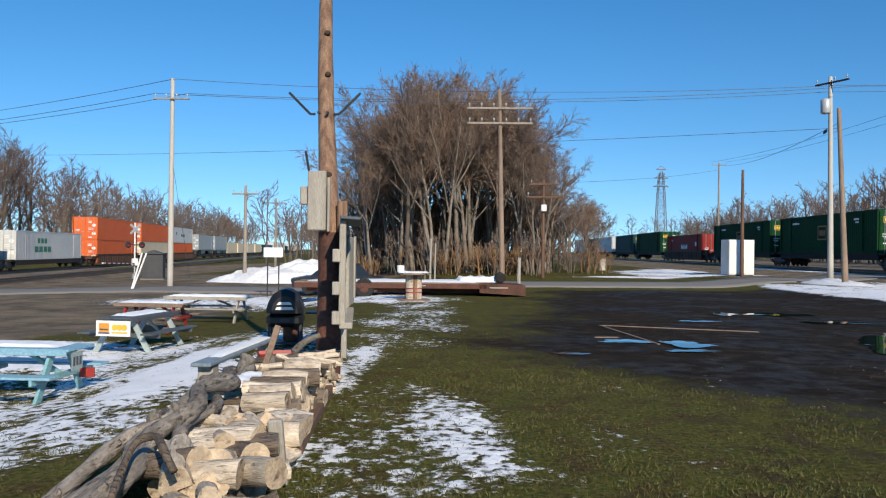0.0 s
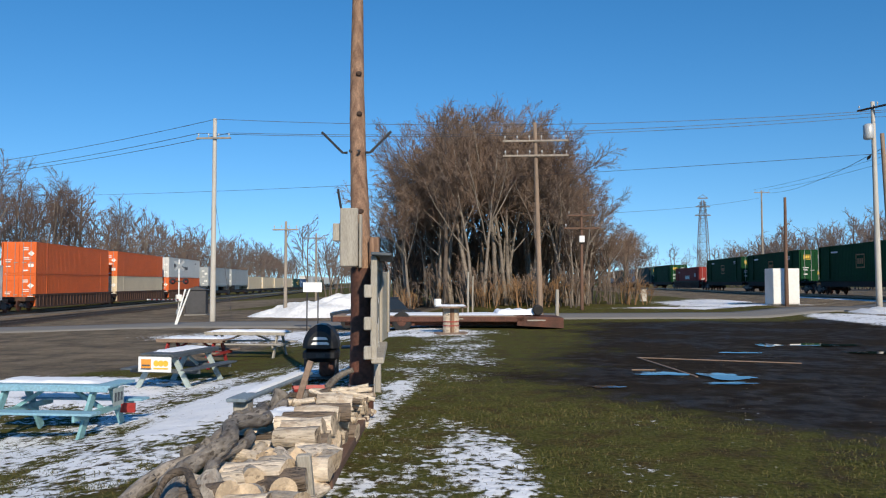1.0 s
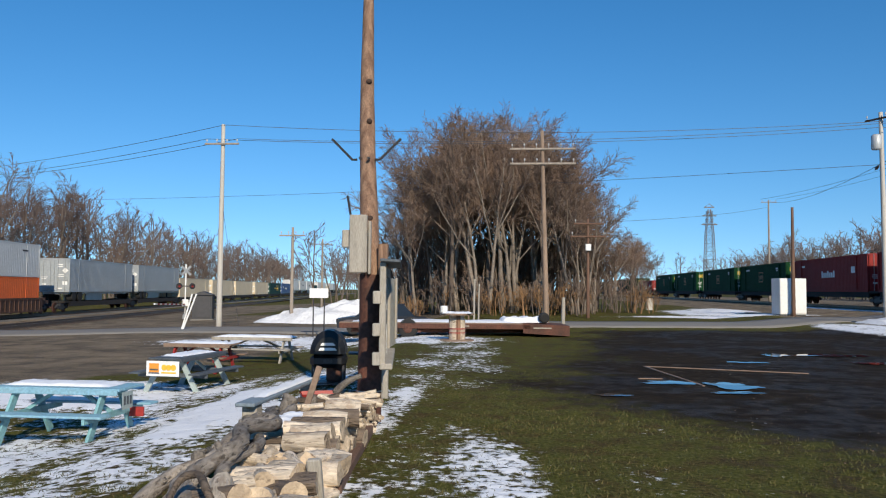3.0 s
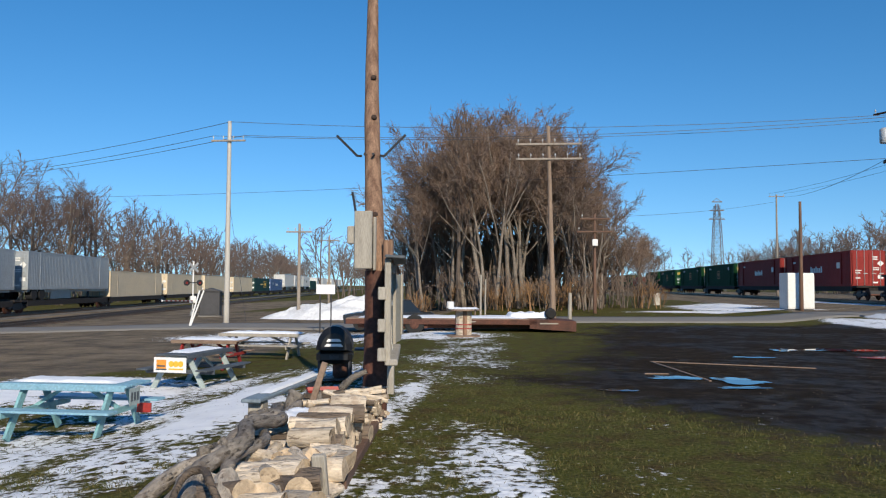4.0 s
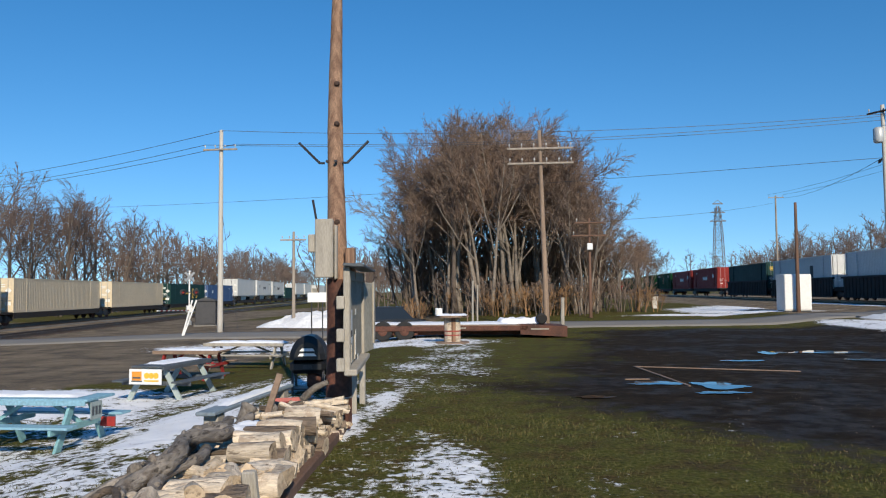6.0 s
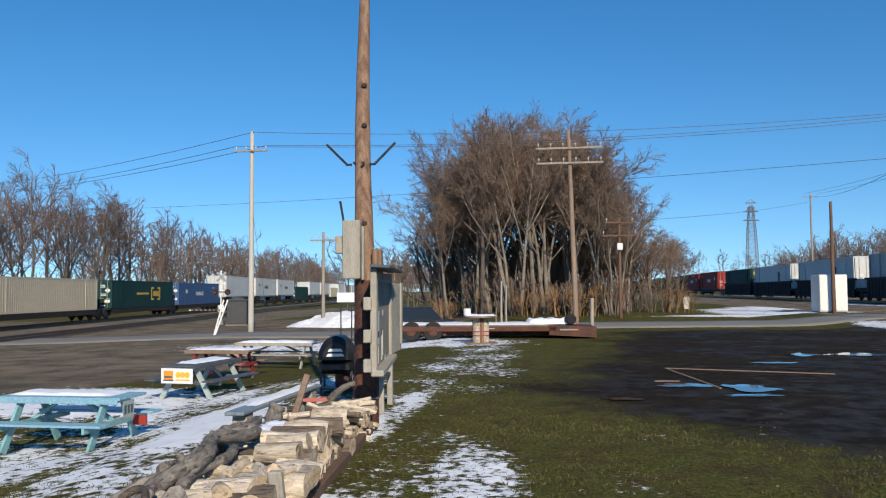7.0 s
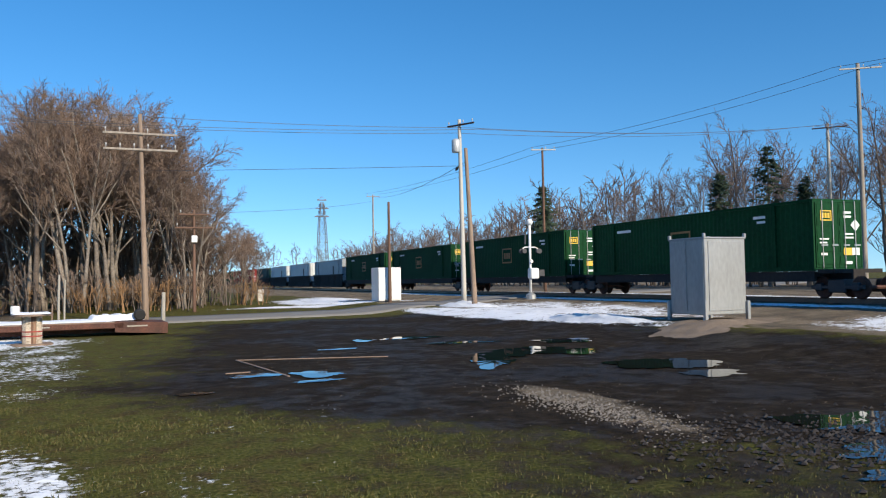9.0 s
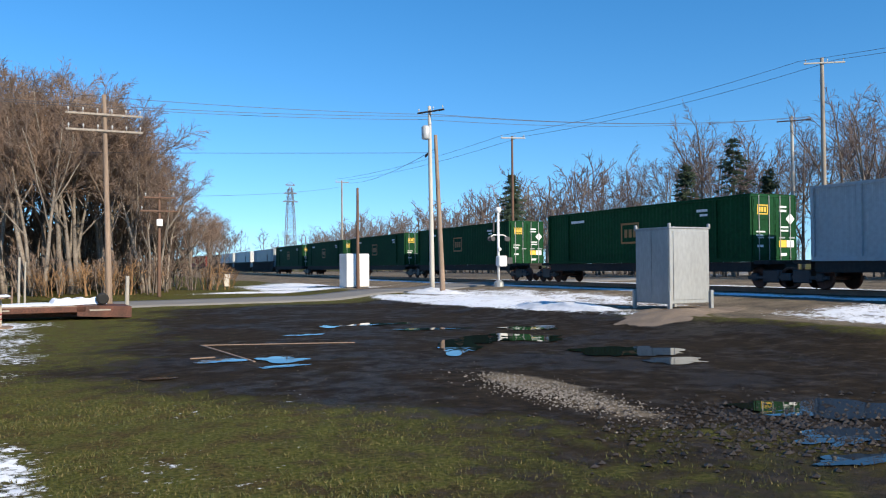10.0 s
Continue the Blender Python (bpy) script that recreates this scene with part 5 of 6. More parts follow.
# low bench by the firewood
BENCH = on_ground(-2.80, 10.2, 87.5)
SLATE_BLUE = mat("slate_blue_paint", (0.23, 0.29, 0.34), 0.65, var=0.2, scale=4, fine=30, bump=0.15)
bench = thing("bench", "low slate-blue plank bench beside the firewood", "bench", BENCH)
part("seat_plank", Shape().box((-1.4, -0.12, 0.42), (1.4, 0.12, 0.465), cut=0.01), SLATE_BLUE, bench)
for x in (-1.15, 1.15):
    part("leg", Shape().box((x - 0.10, -0.09, -0.05), (x + 0.10, 0.09, 0.42), cut=0.01), GREY_WOOD, bench)
snow_cover(BENCH @ pose(0.2, 0.02, 0.466), 2.2, 0.17, 0.03, seed=8, label="thin snow on a low bench")


# ---- grill, barrow ----
def grill():
    ob = thing("barbecue_grill", "black barbecue grill with a rounded hood on a cart", "grill", on_ground(-3.12, 14.4, 8))
    s = Shape()
    prof = [(0.62 + 0.44 * math.sin(a), 0.33 * math.cos(a)) for a in [math.pi * k / 10 for k in range(11)]]
    rows = []
    for x, f in ((-0.37, 0.72), (-0.30, 1.0), (0.30, 1.0), (0.37, 0.72)):
        rows.append([(-y * f, x, 0.62 + (z - 0.62) * f) for z, y in prof])
    n = len(prof)
    verts = [p for r in rows for p in r]
    s.add(verts, [(i * n + k, i * n + k + 1, (i + 1) * n + k + 1, (i + 1) * n + k) for i in range(3) for k in range(n - 1)] + [tuple(range(n)), tuple(reversed(range(3 * n, 4 * n)))])
    hood = part("hood", s, BLACK_ENAMEL, ob, smooth=False)
    # two raised white stripes, one above the other, across the hood's front
    for z, w in ((0.80, 0.14), (0.71, 0.17)):
        part("white_stripe", Shape().add([(-w, -0.385, z - 0.022), (w, -0.385, z - 0.022), (w - 0.04, -0.383, z + 0.028), (-w + 0.04, -0.383, z + 0.028),
                                             (-w, -0.29, z - 0.022), (w, -0.29, z - 0.022), (w - 0.04, -0.27, z + 0.028), (-w + 0.04, -0.27, z + 0.028)],
                                            [(0, 1, 2, 3), (0, 4, 5, 1), (1, 5, 6, 2), (2, 6, 7, 3), (3, 7, 4, 0)]), WHITE, hood)
    part("firebox", Shape().box((-0.33, -0.32, 0.36), (0.33, 0.30, 0.62), cut=0.09), BLACK_ENAMEL, ob)
    part("emblem", Shape().box((-0.08, -0.328, 0.46), (0.08, -0.320, 0.52)), METAL_DARK, ob)
    part("side_shelf", Shape().box((0.36, -0.22, 0.60), (0.62, 0.22, 0.63), cut=0.01), METAL_DARK, ob)
    for x in (-0.28, 0.28):
        for y in (-0.24, 0.24):
            part("leg", Shape().box((x - 0.02, y - 0.02, 0.0), (x + 0.02, y + 0.02, 0.42)), METAL_DARK, ob)
    part("gas_bottle", Shape().tube([(0.1, 0, 0.08), (0.1, 0, 0.12), (0.1, 0, 0.36), (0.1, 0, 0.44)], [0.12, 0.15, 0.15, 0.06], 14), RUST, ob, smooth=True)
    part("base_tray", Shape().box((-0.36, -0.26, 0.06), (0.36, 0.26, 0.09)), METAL_DARK, ob)


grill()
barrow = thing("wheelbarrow", "red metal wheelbarrow tray behind the stacked wood", "wheelbarrow", on_ground(-2.42, 10.75, 20))
barrow.scale = (0.62, 0.62, 0.62)
s = Shape()
lo, hi = [(-0.30, -0.20, 0.30), (0.30, -0.20, 0.30), (0.30, 0.20, 0.30), (-0.30, 0.20, 0.30)], [(-0.46, -0.33, 0.56), (0.46, -0.33, 0.56), (0.46, 0.33, 0.56), (-0.46, 0.33, 0.56)]
s.add(lo + hi + [(x * 0.93, y * 0.93, z + 0.0) for x, y, z in hi] + [(x, y, z + 0.02) for x, y, z in lo], [(3, 2, 1, 0), (0, 1, 5, 4), (1, 2, 6, 5), (2, 3, 7, 6), (3, 0, 4, 7), (4, 5, 9, 8), (5, 6, 10, 9), (6, 7, 11, 10), (7, 4, 8, 11), (8, 9, 13, 12), (9, 10, 14, 13), (10, 11, 15, 14), (11, 8, 12, 15), (12, 13, 14, 15)])
part("tray", s, RED_PAINT, barrow)
part("wheel", Shape().tube([(0.55, -0.05, 0.2), (0.55, 0.05, 0.2)], 0.2, 16), RUBBER, barrow)
for y in (-0.24, 0.24):
    part("handle", Shape().tube([(0.55, y * 0.3, 0.2), (0.0, y, 0.29), (-0.95, y * 1.2, 0.45)], 0.02, 6), GREY_WOOD, barrow)
    part("leg", Shape().tube([(-0.3, y, 0.0), (-0.2, y, 0.29)], 0.018, 6), METAL_DARK, barrow)


# ---- firewood ----
def log_mesh(rng4, length, r, split):
    """A sawn log or split billet along x: knobbly, slightly bowed and tapered, with uneven sawn ends."""
    s = Shape()
    n = 12 if split else 16
    rows, k = [], 9
    seed = rng4.random() * 50
    flat = rng4.uniform(0.55, 0.8)
    knots = [(rng4.uniform(0.15, 0.85), rng4.random() * 6.283, rng4.uniform(0.1, 0.28)) for _ in range(2)]
    slant = (rng4.uniform(-0.25, 0.25), rng4.uniform(-0.25, 0.25))
    bow = rng4.uniform(-0.12, 0.12) * r * 2
    for i in range(k + 1):
        u = i / k
        row = []
        for q in range(n):
            a = 2 * math.pi * q / n
            rr = r * (1 + 0.13 * fbm(math.cos(a) * 1.1, math.sin(a) * 1.1 + u * 0.8, 1.0, 3, seed)) * (1 + 0.16 * (u - 0.5))
            for ku, ka, kh in knots:
                rr += r * kh * math.exp(-((u - ku) / 0.09) ** 2 - ((math.cos(a - ka) - 1) * 4) ** 2)
            y, z = rr * math.cos(a), rr * math.sin(a)
            if split:
                z = max(z, -r * 0.25 + 0.10 * r * fbm(u * 3, y * 12, 1.0, 3, seed + 2))
                if y > 0:
                    y = min(y, r * flat)
                y, z = y * 1.25, z * 1.2 - r * 0.2
            x = -length / 2 + length * u
            if i in (0, k):
                x += slant[0] * y + slant[1] * z + 0.004 * fbm(y * 60, z * 60, 1.0, 2, seed)
            row.append((x, y, z + bow * math.sin(math.pi * u)))
        rows.append(row)
    s.add([p for row in rows for p in row], [(i * n + q, i * n + (q + 1) % n, (i + 1) * n + (q + 1) % n, (i + 1) * n + q) for i in range(k) for q in range(n)], 0)
    s.add(rows[0], [tuple(range(n - 1, -1, -1))], 1)
    s.add(rows[k], [tuple(range(n))], 1)
    return s


def firewood():
    rng4 = random.Random(44)
    kinds = []
    for i in range(14):
        split = i % 3 == 2
        body = LOG_PALE if i % 4 != 3 else LOG_BARK
        kinds.append((log_mesh(rng4, rng4.uniform(0.38, 0.56), rng4.uniform(0.06, 0.115), split).mesh("log", body, LOG_END, smooth=True), 0.1))
    sticks = [log_mesh(rng4, rng4.uniform(0.35, 0.6), rng4.uniform(0.022, 0.045), i % 2 == 0).mesh("stick", LOG_PALE if i % 3 else LOG_BARK, LOG_END) for i in range(8)]

    def lay(me, x, y, z, yaw, tilt, roll, stick=False):
        ob = part("split_stick" if stick else "firewood_log", me, None, m=pose(x, y, ground_z(x, y) + z, roll, tilt, yaw))
        tagged(ob, "thin dry split stick on the firewood stack" if stick else "pale sawn firewood log lying in a low stack", "firewood", "firewood stack")

    y = 6.75
    while y < 8.6:
        for layer, z in enumerate((0.14, 0.30, 0.44)):
            if layer == 2 and rng4.random() < 0.3:
                continue
            lay(rng4.choice(kinds)[0], -1.62 - 0.035 * (y - 6.5) + rng4.uniform(-0.05, 0.04), y + (0.09 if layer % 2 else 0) + rng4.uniform(-0.02, 0.02), z + rng4.uniform(-0.015, 0.015), rng4.uniform(-9, 9), rng4.uniform(-3, 3), rng4.uniform(0, 360))
        y += 0.20
    y = 6.85
    while y < 8.6:
        for z in (0.12, 0.27):
            lay(rng4.choice(kinds)[0], -2.13 + rng4.uniform(-0.06, 0.06), y, z, rng4.uniform(-14, 14), rng4.uniform(-4, 4), rng4.uniform(0, 360))
        y += 0.21
    for i in range(64):
        y = rng4.uniform(4.6, 6.75)
        edge = -1.22 - rng4.random() ** 0.9 * 0.72 - 0.06 * (y - 5)
        z = 0.09 + 0.30 * rng4.random() * (1 - 0.35 * abs(edge + 1.7))
        lay(rng4.choice(kinds)[0], edge, y, z, rng4.choice((rng4.uniform(-50, 30), rng4.uniform(-110, -60))), rng4.uniform(-14, 10), rng4.uniform(0, 360))
    for i in range(130):
        y = rng4.uniform(8.55, 10.35)
        z = 0.06 + 0.46 * rng4.random() * (1 - 0.25 * (y - 8.5) / 1.8)
        lay(rng4.choice(sticks), -1.86 + rng4.uniform(-0.28, 0.24) - 0.03 * (y - 8.5), y, z, rng4.uniform(-40, 40), rng4.uniform(-14, 14), rng4.uniform(0, 360), True)
    for i in range(36):
        y = rng4.uniform(8.6, 10.3)
        lay(rng4.choice(kinds)[0], -1.9 + rng4.uniform(-0.14, 0.14), y, rng4.uniform(0.08, 0.26), rng4.uniform(-20, 20), rng4.uniform(-5, 5), rng4.uniform(0, 360))
    # timber rail under the stack
    rail = part("stack_beam", Shape().box((-0.05, -1.9, -0.05), (0.05, 1.9, 0.10), cut=0.012), POLE_BROWN, m=pose(-1.46, 8.6, 0, 0, 0, 4))
    tagged(rail, "dark square timber along the foot of the woodpile", "timber")
    plank = part("white_plank", Shape().box((-0.27, -0.03, -0.02), (0.27, 0.03, 0.02), cut=0.005), WHITE, m=pose(-1.60, 6.62, 0.20, 0, 0, -4))
    tagged(plank, "short white painted plank under the logs", "plank")
    stump = part("upright_slab", Shape().box((-0.05, -0.03, -0.05), (0.06, 0.04, 0.50), pose(0, 0, 0, 6, -4, 0), cut=0.012), GREY_WOOD, m=pose(-1.28, 5.85, 0))
    tagged(stump, "grey split slab standing on end", "firewood")
    stake = part("leaning_stake", Shape().box((-0.035, -0.02, -0.3), (0.035, 0.02, 0.3), cut=0.006), BROWN_WOOD, m=pose(-2.06, 8.75, 0.62, -8, 16, 0))
    tagged(stake, "grey weathered stake leaning on the woodpile", "stake")
    snow_cover(pose(-2.02, 7.75, 0.44, 0, 0, 80), 0.7, 0.34, 0.06, seed=21, label="patch of snow lying on the woodpile")
    # crooked limbs along the far side of the stack: bends, thick end, thin end
    limbs = [([(-2.62, 4.9, 0.06), (-2.52, 5.9, 0.28), (-2.22, 6.1, 0.42), (-2.26, 6.9, 0.50), (-2.16, 7.6, 0.50)], 0.060, 0.045),
             ([(-2.10, 4.3, 0.26), (-1.98, 4.9, 0.38), (-2.16, 5.5, 0.40), (-1.98, 6.0, 0.54), (-2.14, 6.6, 0.58), (-2.04, 7.2, 0.50), (-2.20, 7.9, 0.44), (-2.14, 8.3, 0.50)], 0.078, 0.050),
             ([(-1.90, 5.4, 0.36), (-2.02, 5.9, 0.44), (-1.94, 6.4, 0.46), (-2.12, 7.0, 0.42)], 0.058, 0.042),
             ([(-2.26, 4.5, 0.16), (-2.18, 5.2, 0.28), (-2.38, 5.9, 0.30), (-2.28, 6.6, 0.36), (-2.42, 7.4, 0.38)], 0.062, 0.045),
             ([(-2.46, 4.4, 0.08), (-2.40, 5.5, 0.14), (-2.52, 6.6, 0.18), (-2.46, 7.9, 0.30)], 0.070, 0.045),
             ([(-2.30, 6.0, 0.44), (-2.44, 6.6, 0.36), (-2.60, 7.6, 0.20)], 0.050, 0.030),
             ([(-2.30, 7.2, 0.54), (-2.24, 7.8, 0.50), (-2.44, 8.4, 0.44)], 0.052, 0.050),
             ([(-2.25, 8.4, 0.10), (-2.27, 8.45, 0.45), (-2.22, 8.5, 0.60)], 0.085, 0.075),
             ([(-2.08, 8.75, 0.10), (-2.06, 8.8, 0.40), (-2.10, 8.85, 0.54)], 0.070, 0.060),
             ([(-2.05, 10.0, 0.45), (-1.88, 9.95, 0.60), (-1.70, 9.95, 0.68)], 0.048, 0.036)]
    for stops, r0, r1 in limbs:
        limb(stops, r0, r1, BRANCH)
    limb([(-1.88, 4.3, 0.36), (-1.94, 4.75, 0.55), (-1.82, 4.78, 0.60), (-1.68, 4.55, 0.58), (-1.58, 4.45, 0.48)], 0.026, 0.022, LOG_BARK)


def limb(stops, r0, r1, material):
    """A knotty limb through the stops, smoothly bent, with side knobs and a furrowed skin."""
    pts = [Vector(p) for p in stops]
    path, rad = [], []
    for i in range(len(pts) - 1):
        p0, p1, p2, p3 = pts[max(0, i - 1)], pts[i], pts[i + 1], pts[min(len(pts) - 1, i + 2)]
        steps = max(4, int((p2 - p1).length / 0.07))
        for k in range(steps + (1 if i == len(pts) - 2 else 0)):
            t = k / steps
            p = 0.5 * ((2 * p1) + (p2 - p0) * t + (2 * p0 - 5 * p1 + 4 * p2 - p3) * t * t + (3 * p1 - p0 - 3 * p2 + p3) * t ** 3)
            g = (i + t) / (len(pts) - 1)
            path.append(p)
            rad.append((r0 + (r1 - r0) * g) * (1 + 0.30 * fbm(g * 7 * len(pts), r0 * 90 + pts[0].y, 0.5, 3, 1.7)))
    s = Shape().tube(path, rad, 14)
    for k in range(3, len(path) - 3, 9):
        side = Vector((math.sin(k * 2.3), math.cos(k * 1.7) * 0.4, 0.8 + 0.4 * math.sin(k))).normalized()
        s.tube([path[k], path[k] + side * rad[k] * 1.15, path[k] + side * rad[k] * 1.5], [rad[k] * 0.6, rad[k] * 0.42, rad[k] * 0.3], 8)
    for i, v in enumerate(s.v):
        w = 0.10 * r0 * fbm(v[0] * 3 + v[2] * 14, v[1] * 1.2, 6.0, 3, 4.0)
        s.v[i] = (v[0] + w, v[1], v[2] + w)
    ob = part("crooked_limb", s, material, smooth=True)
    tagged(ob, "crooked grey bark-covered limb lying along the woodpile", "branch", "crooked limbs")


firewood()


# ---- trailer, spool and what stands behind ----
def flatbed():
    ob = thing("flatbed_trailer", "long rusty flatbed trailer with snow on its deck", "trailer", pose(-1.75, 31.6, -0.08, 0, 0, 3))
    part("deck", Shape().box((-4.6, -1.1, 0.50), (2.7, 1.1, 0.60), cut=0.02), BROWN_WOOD, ob)
    part("side_rail", Shape().box((-4.6, -1.16, 0.36), (2.9, -1.06, 0.56), cut=0.02), RUST, ob)
    part("side_rail", Shape().box((-4.6, 1.06, 0.36), (2.9, 1.16, 0.56), cut=0.02), RUST, ob)
    part("main_beam", Shape().box((-4.2, -0.55, 0.18), (4.2, -0.40, 0.44), cut=0.02), RUST, ob)
    part("main_beam", Shape().box((-4.2, 0.40, 0.18), (4.2, 0.55, 0.44), cut=0.02), RUST, ob)
    part("front_deck", Shape().add([(2.6, -1.16, 0.22), (4.4, -1.16, 0.12), (4.4, 1.16, 0.12), (2.6, 1.16, 0.22), (2.6, -1.16, 0.60), (4.4, -1.16, 0.52), (4.4, 1.16, 0.52), (2.6, 1.16, 0.60)],
                                   [(3, 2, 1, 0), (4, 5, 6, 7), (0, 1, 5, 4), (1, 2, 6, 5), (2, 3, 7, 6), (3, 0, 4, 7)]), RUST, ob)
    part("drawbar", Shape().tube([(4.3, 0, 0.3), (4.52, 0, 0.42)], 0.09, 8), RUST, ob)
    part("pale_stripe", Shape().box((3.0, -1.168, 0.40), (3.7, -1.161, 0.45)), GREY_WOOD, ob)
    part("pale_stripe", Shape().box((-0.2, -1.168, 0.46), (0.5, -1.161, 0.50)), GREY_WOOD, ob)
    for x in (-2.75, -1.90):
        for y in (-1.0, 1.0):
            w = part("wheel", Shape().tube([(x, y - 0.13, 0.36), (x, y - 0.10, 0.36), (x, y + 0.10, 0.36), (x, y + 0.13, 0.36)], [0.32, 0.38, 0.38, 0.32], 18), RUBBER, ob)
            part("rim", Shape().tube([(x, y - 0.15, 0.36), (x, y - 0.125, 0.36)], [0.12, 0.2], 14), RUST, w)
        part("hanger", Shape().box((x + 0.38, -1.0, 0.2), (x + 0.5, -0.85, 0.4)), RUST, ob)
    snow_cover(pose(-2.6, 31.45, 0.525, 0, 0, 3), 6.6, 1.9, 0.06, seed=12, label="sheet of snow on the flatbed deck")
    snow_cover(pose(0.9, 31.9, 0.525, 0, 0, 10), 1.9, 1.2, 0.2, seed=14, label="snow-covered heap on the flatbed deck")
    tyre = part("loose_tyre", Shape().tube([(0, -0.12, 0), (0, -0.08, 0), (0, 0.08, 0), (0, 0.12, 0)], [0.16, 0.21, 0.21, 0.16], 16), RUBBER, m=pose(1.75, 31.4, 0.72, 10, 0, 12))
    tagged(tyre, "black tyre lying on the trailer's front", "tyre")


flatbed()
spool = thing("cable_spool", "upturned wooden cable spool used as a table", "table", on_ground(-1.5, 27.6))
for k in range(12):
    a0, a1 = 2 * math.pi * k / 12, 2 * math.pi * (k + 0.94) / 12
    pts = [(0.29 * math.cos(a), 0.29 * math.sin(a)) for a in (a0, a1)]
    inn = [(0.25 * math.cos(a), 0.25 * math.sin(a)) for a in (a0, a1)]
    ring = [(*pts[0], 0.06), (*pts[1], 0.06), (*inn[1], 0.06), (*inn[0], 0.06)]
    part("stave", Shape().add(ring + [(x, y, 0.92) for x, y, _ in ring], [(3, 2, 1, 0), (4, 5, 6, 7), (0, 1, 5, 4), (1, 2, 6, 5), (2, 3, 7, 6), (3, 0, 4, 7)]), LOG_PALE if k % 3 else POLE_WOOD, spool)
part("top_disc", Shape().tube([(0, 0, 0.92), (0, 0, 0.98)], 0.60, 24), BROWN_WOOD, spool)
part("bottom_disc", Shape().tube([(0, 0, 0.0), (0, 0, 0.06)], 0.60, 24), BROWN_WOOD, spool)
for z in (0.28, 0.42):
    part("band", Shape().tube([(0, 0, z), (0, 0, z + 0.035)], 0.298, 24, caps=False), RED_PAINT, spool)
snow_cover(pose(-1.5, 27.6, ground_z(-1.5, 27.6) + 0.981), 1.05, 1.05, 0.05, seed=9, label="snow on the round spool table")
can = part("white_can", Shape().tube([(0, 0, 0), (0, 0, 0.21), (0, 0, 0.23)], [0.13, 0.13, 0.11], 14), WHITE, m=pose(-1.95, 27.4, ground_z(-1.5, 27.6) + 1.01))
tagged(can, "white can standing on the spool table", "can")

for x, y, h, r, tone in ((-1.2, 35.6, 2.3, 0.05, GREY_WOOD), (-1.0, 35.9, 2.1, 0.04, GREY_WOOD), (-1.45, 35.7, 1.1, 0.035, BROWN_WOOD), (2.85, 36.0, 1.5, 0.09, GREY_WOOD)):
    p = part("post", Shape().tube([(0, 0, -0.2), (0, 0, h * 0.5), (0.02, 0, h)], [r, r, r * 0.9], 8), tone, m=on_ground(x, y))
    tagged(p, "grey wooden post behind the flatbed trailer", "post", "posts")


def parked_car(x, y, turn):
    ob = thing("parked_car", "dark parked car half hidden behind the boards", "car", on_ground(x, y, turn))
    body = Shape()
    prof = [(-2.1, 0.30), (-2.15, 0.70), (-1.5, 0.82), (1.3, 0.88), (2.1, 0.78), (2.15, 0.34)]
    body.add([(px, s * 0.85, pz) for s in (-1, 1) for px, pz in prof], [tuple(range(6)), tuple(reversed(range(6, 12)))] + [(k, 6 + k, 6 + (k + 1) % 6, (k + 1) % 6) for k in range(6)])
    part("body", body, CAR_PAINT, ob)
    cab = Shape()
    lo, hi = [(-1.3, 0.80), (1.5, 0.80)], [(-0.6, 1.38), (1.0, 1.38)]
    cab.add([(lo[0][0], s * 0.78, 0.82) for s in (-1, 1)] + [(lo[1][0], s * 0.78, 0.86) for s in (-1, 1)] + [(hi[0][0], s * 0.62, 1.38) for s in (-1, 1)] + [(hi[1][0], s * 0.62, 1.38) for s in (-1, 1)],
            [(0, 4, 5, 1), (2, 3, 7, 6), (0, 2, 6, 4), (1, 5, 7, 3)])
    part("glasshouse", cab, CAR_GLASS, ob)
    part("roof", Shape().box((-0.65, -0.64, 1.37), (1.05, 0.64, 1.42), cut=0.02), CAR_PAINT, ob)
    for px in (-1.35, 1.35):
        for s in (-1, 1):
            part("wheel", Shape().tube([(px, s * 0.70, 0.32), (px, s * 0.88, 0.32)], 0.32, 16), RUBBER, ob)
    for s in (-1, 1):
        part("headlight", Shape().box((-2.16, s * 0.6 - 0.14, 0.55), (-2.10, s * 0.6 + 0.14, 0.68)), PORCELAIN, ob)


CAR_PAINT = mat("dark_car_paint", (0.03, 0.035, 0.045), 0.25, 0.2, var=0.1, bump=0)
CAR_GLASS = mat("car_glass", (0.02, 0.025, 0.03), 0.05, var=0.05, bump=0)
parked_car(-5.6, 37.0, 8)


# ---- crossings, signs, cabinets ----
def sign_on_posts():
    ob = thing("roadside_sign", "blank white sign plate on two thin posts", "sign", on_ground(-8.3, 35.3, 6))
    for x in (-0.25, 0.25):
        part("post", Shape().tube([(x, 0, -0.2), (x, 0, 2.1)], 0.03, 8), METAL_DARK, ob)
    part("plate", Shape().box((-0.43, -0.05, 1.78), (0.43, -0.03, 2.22), cut=0.008), WHITE, ob)


sign_on_posts()


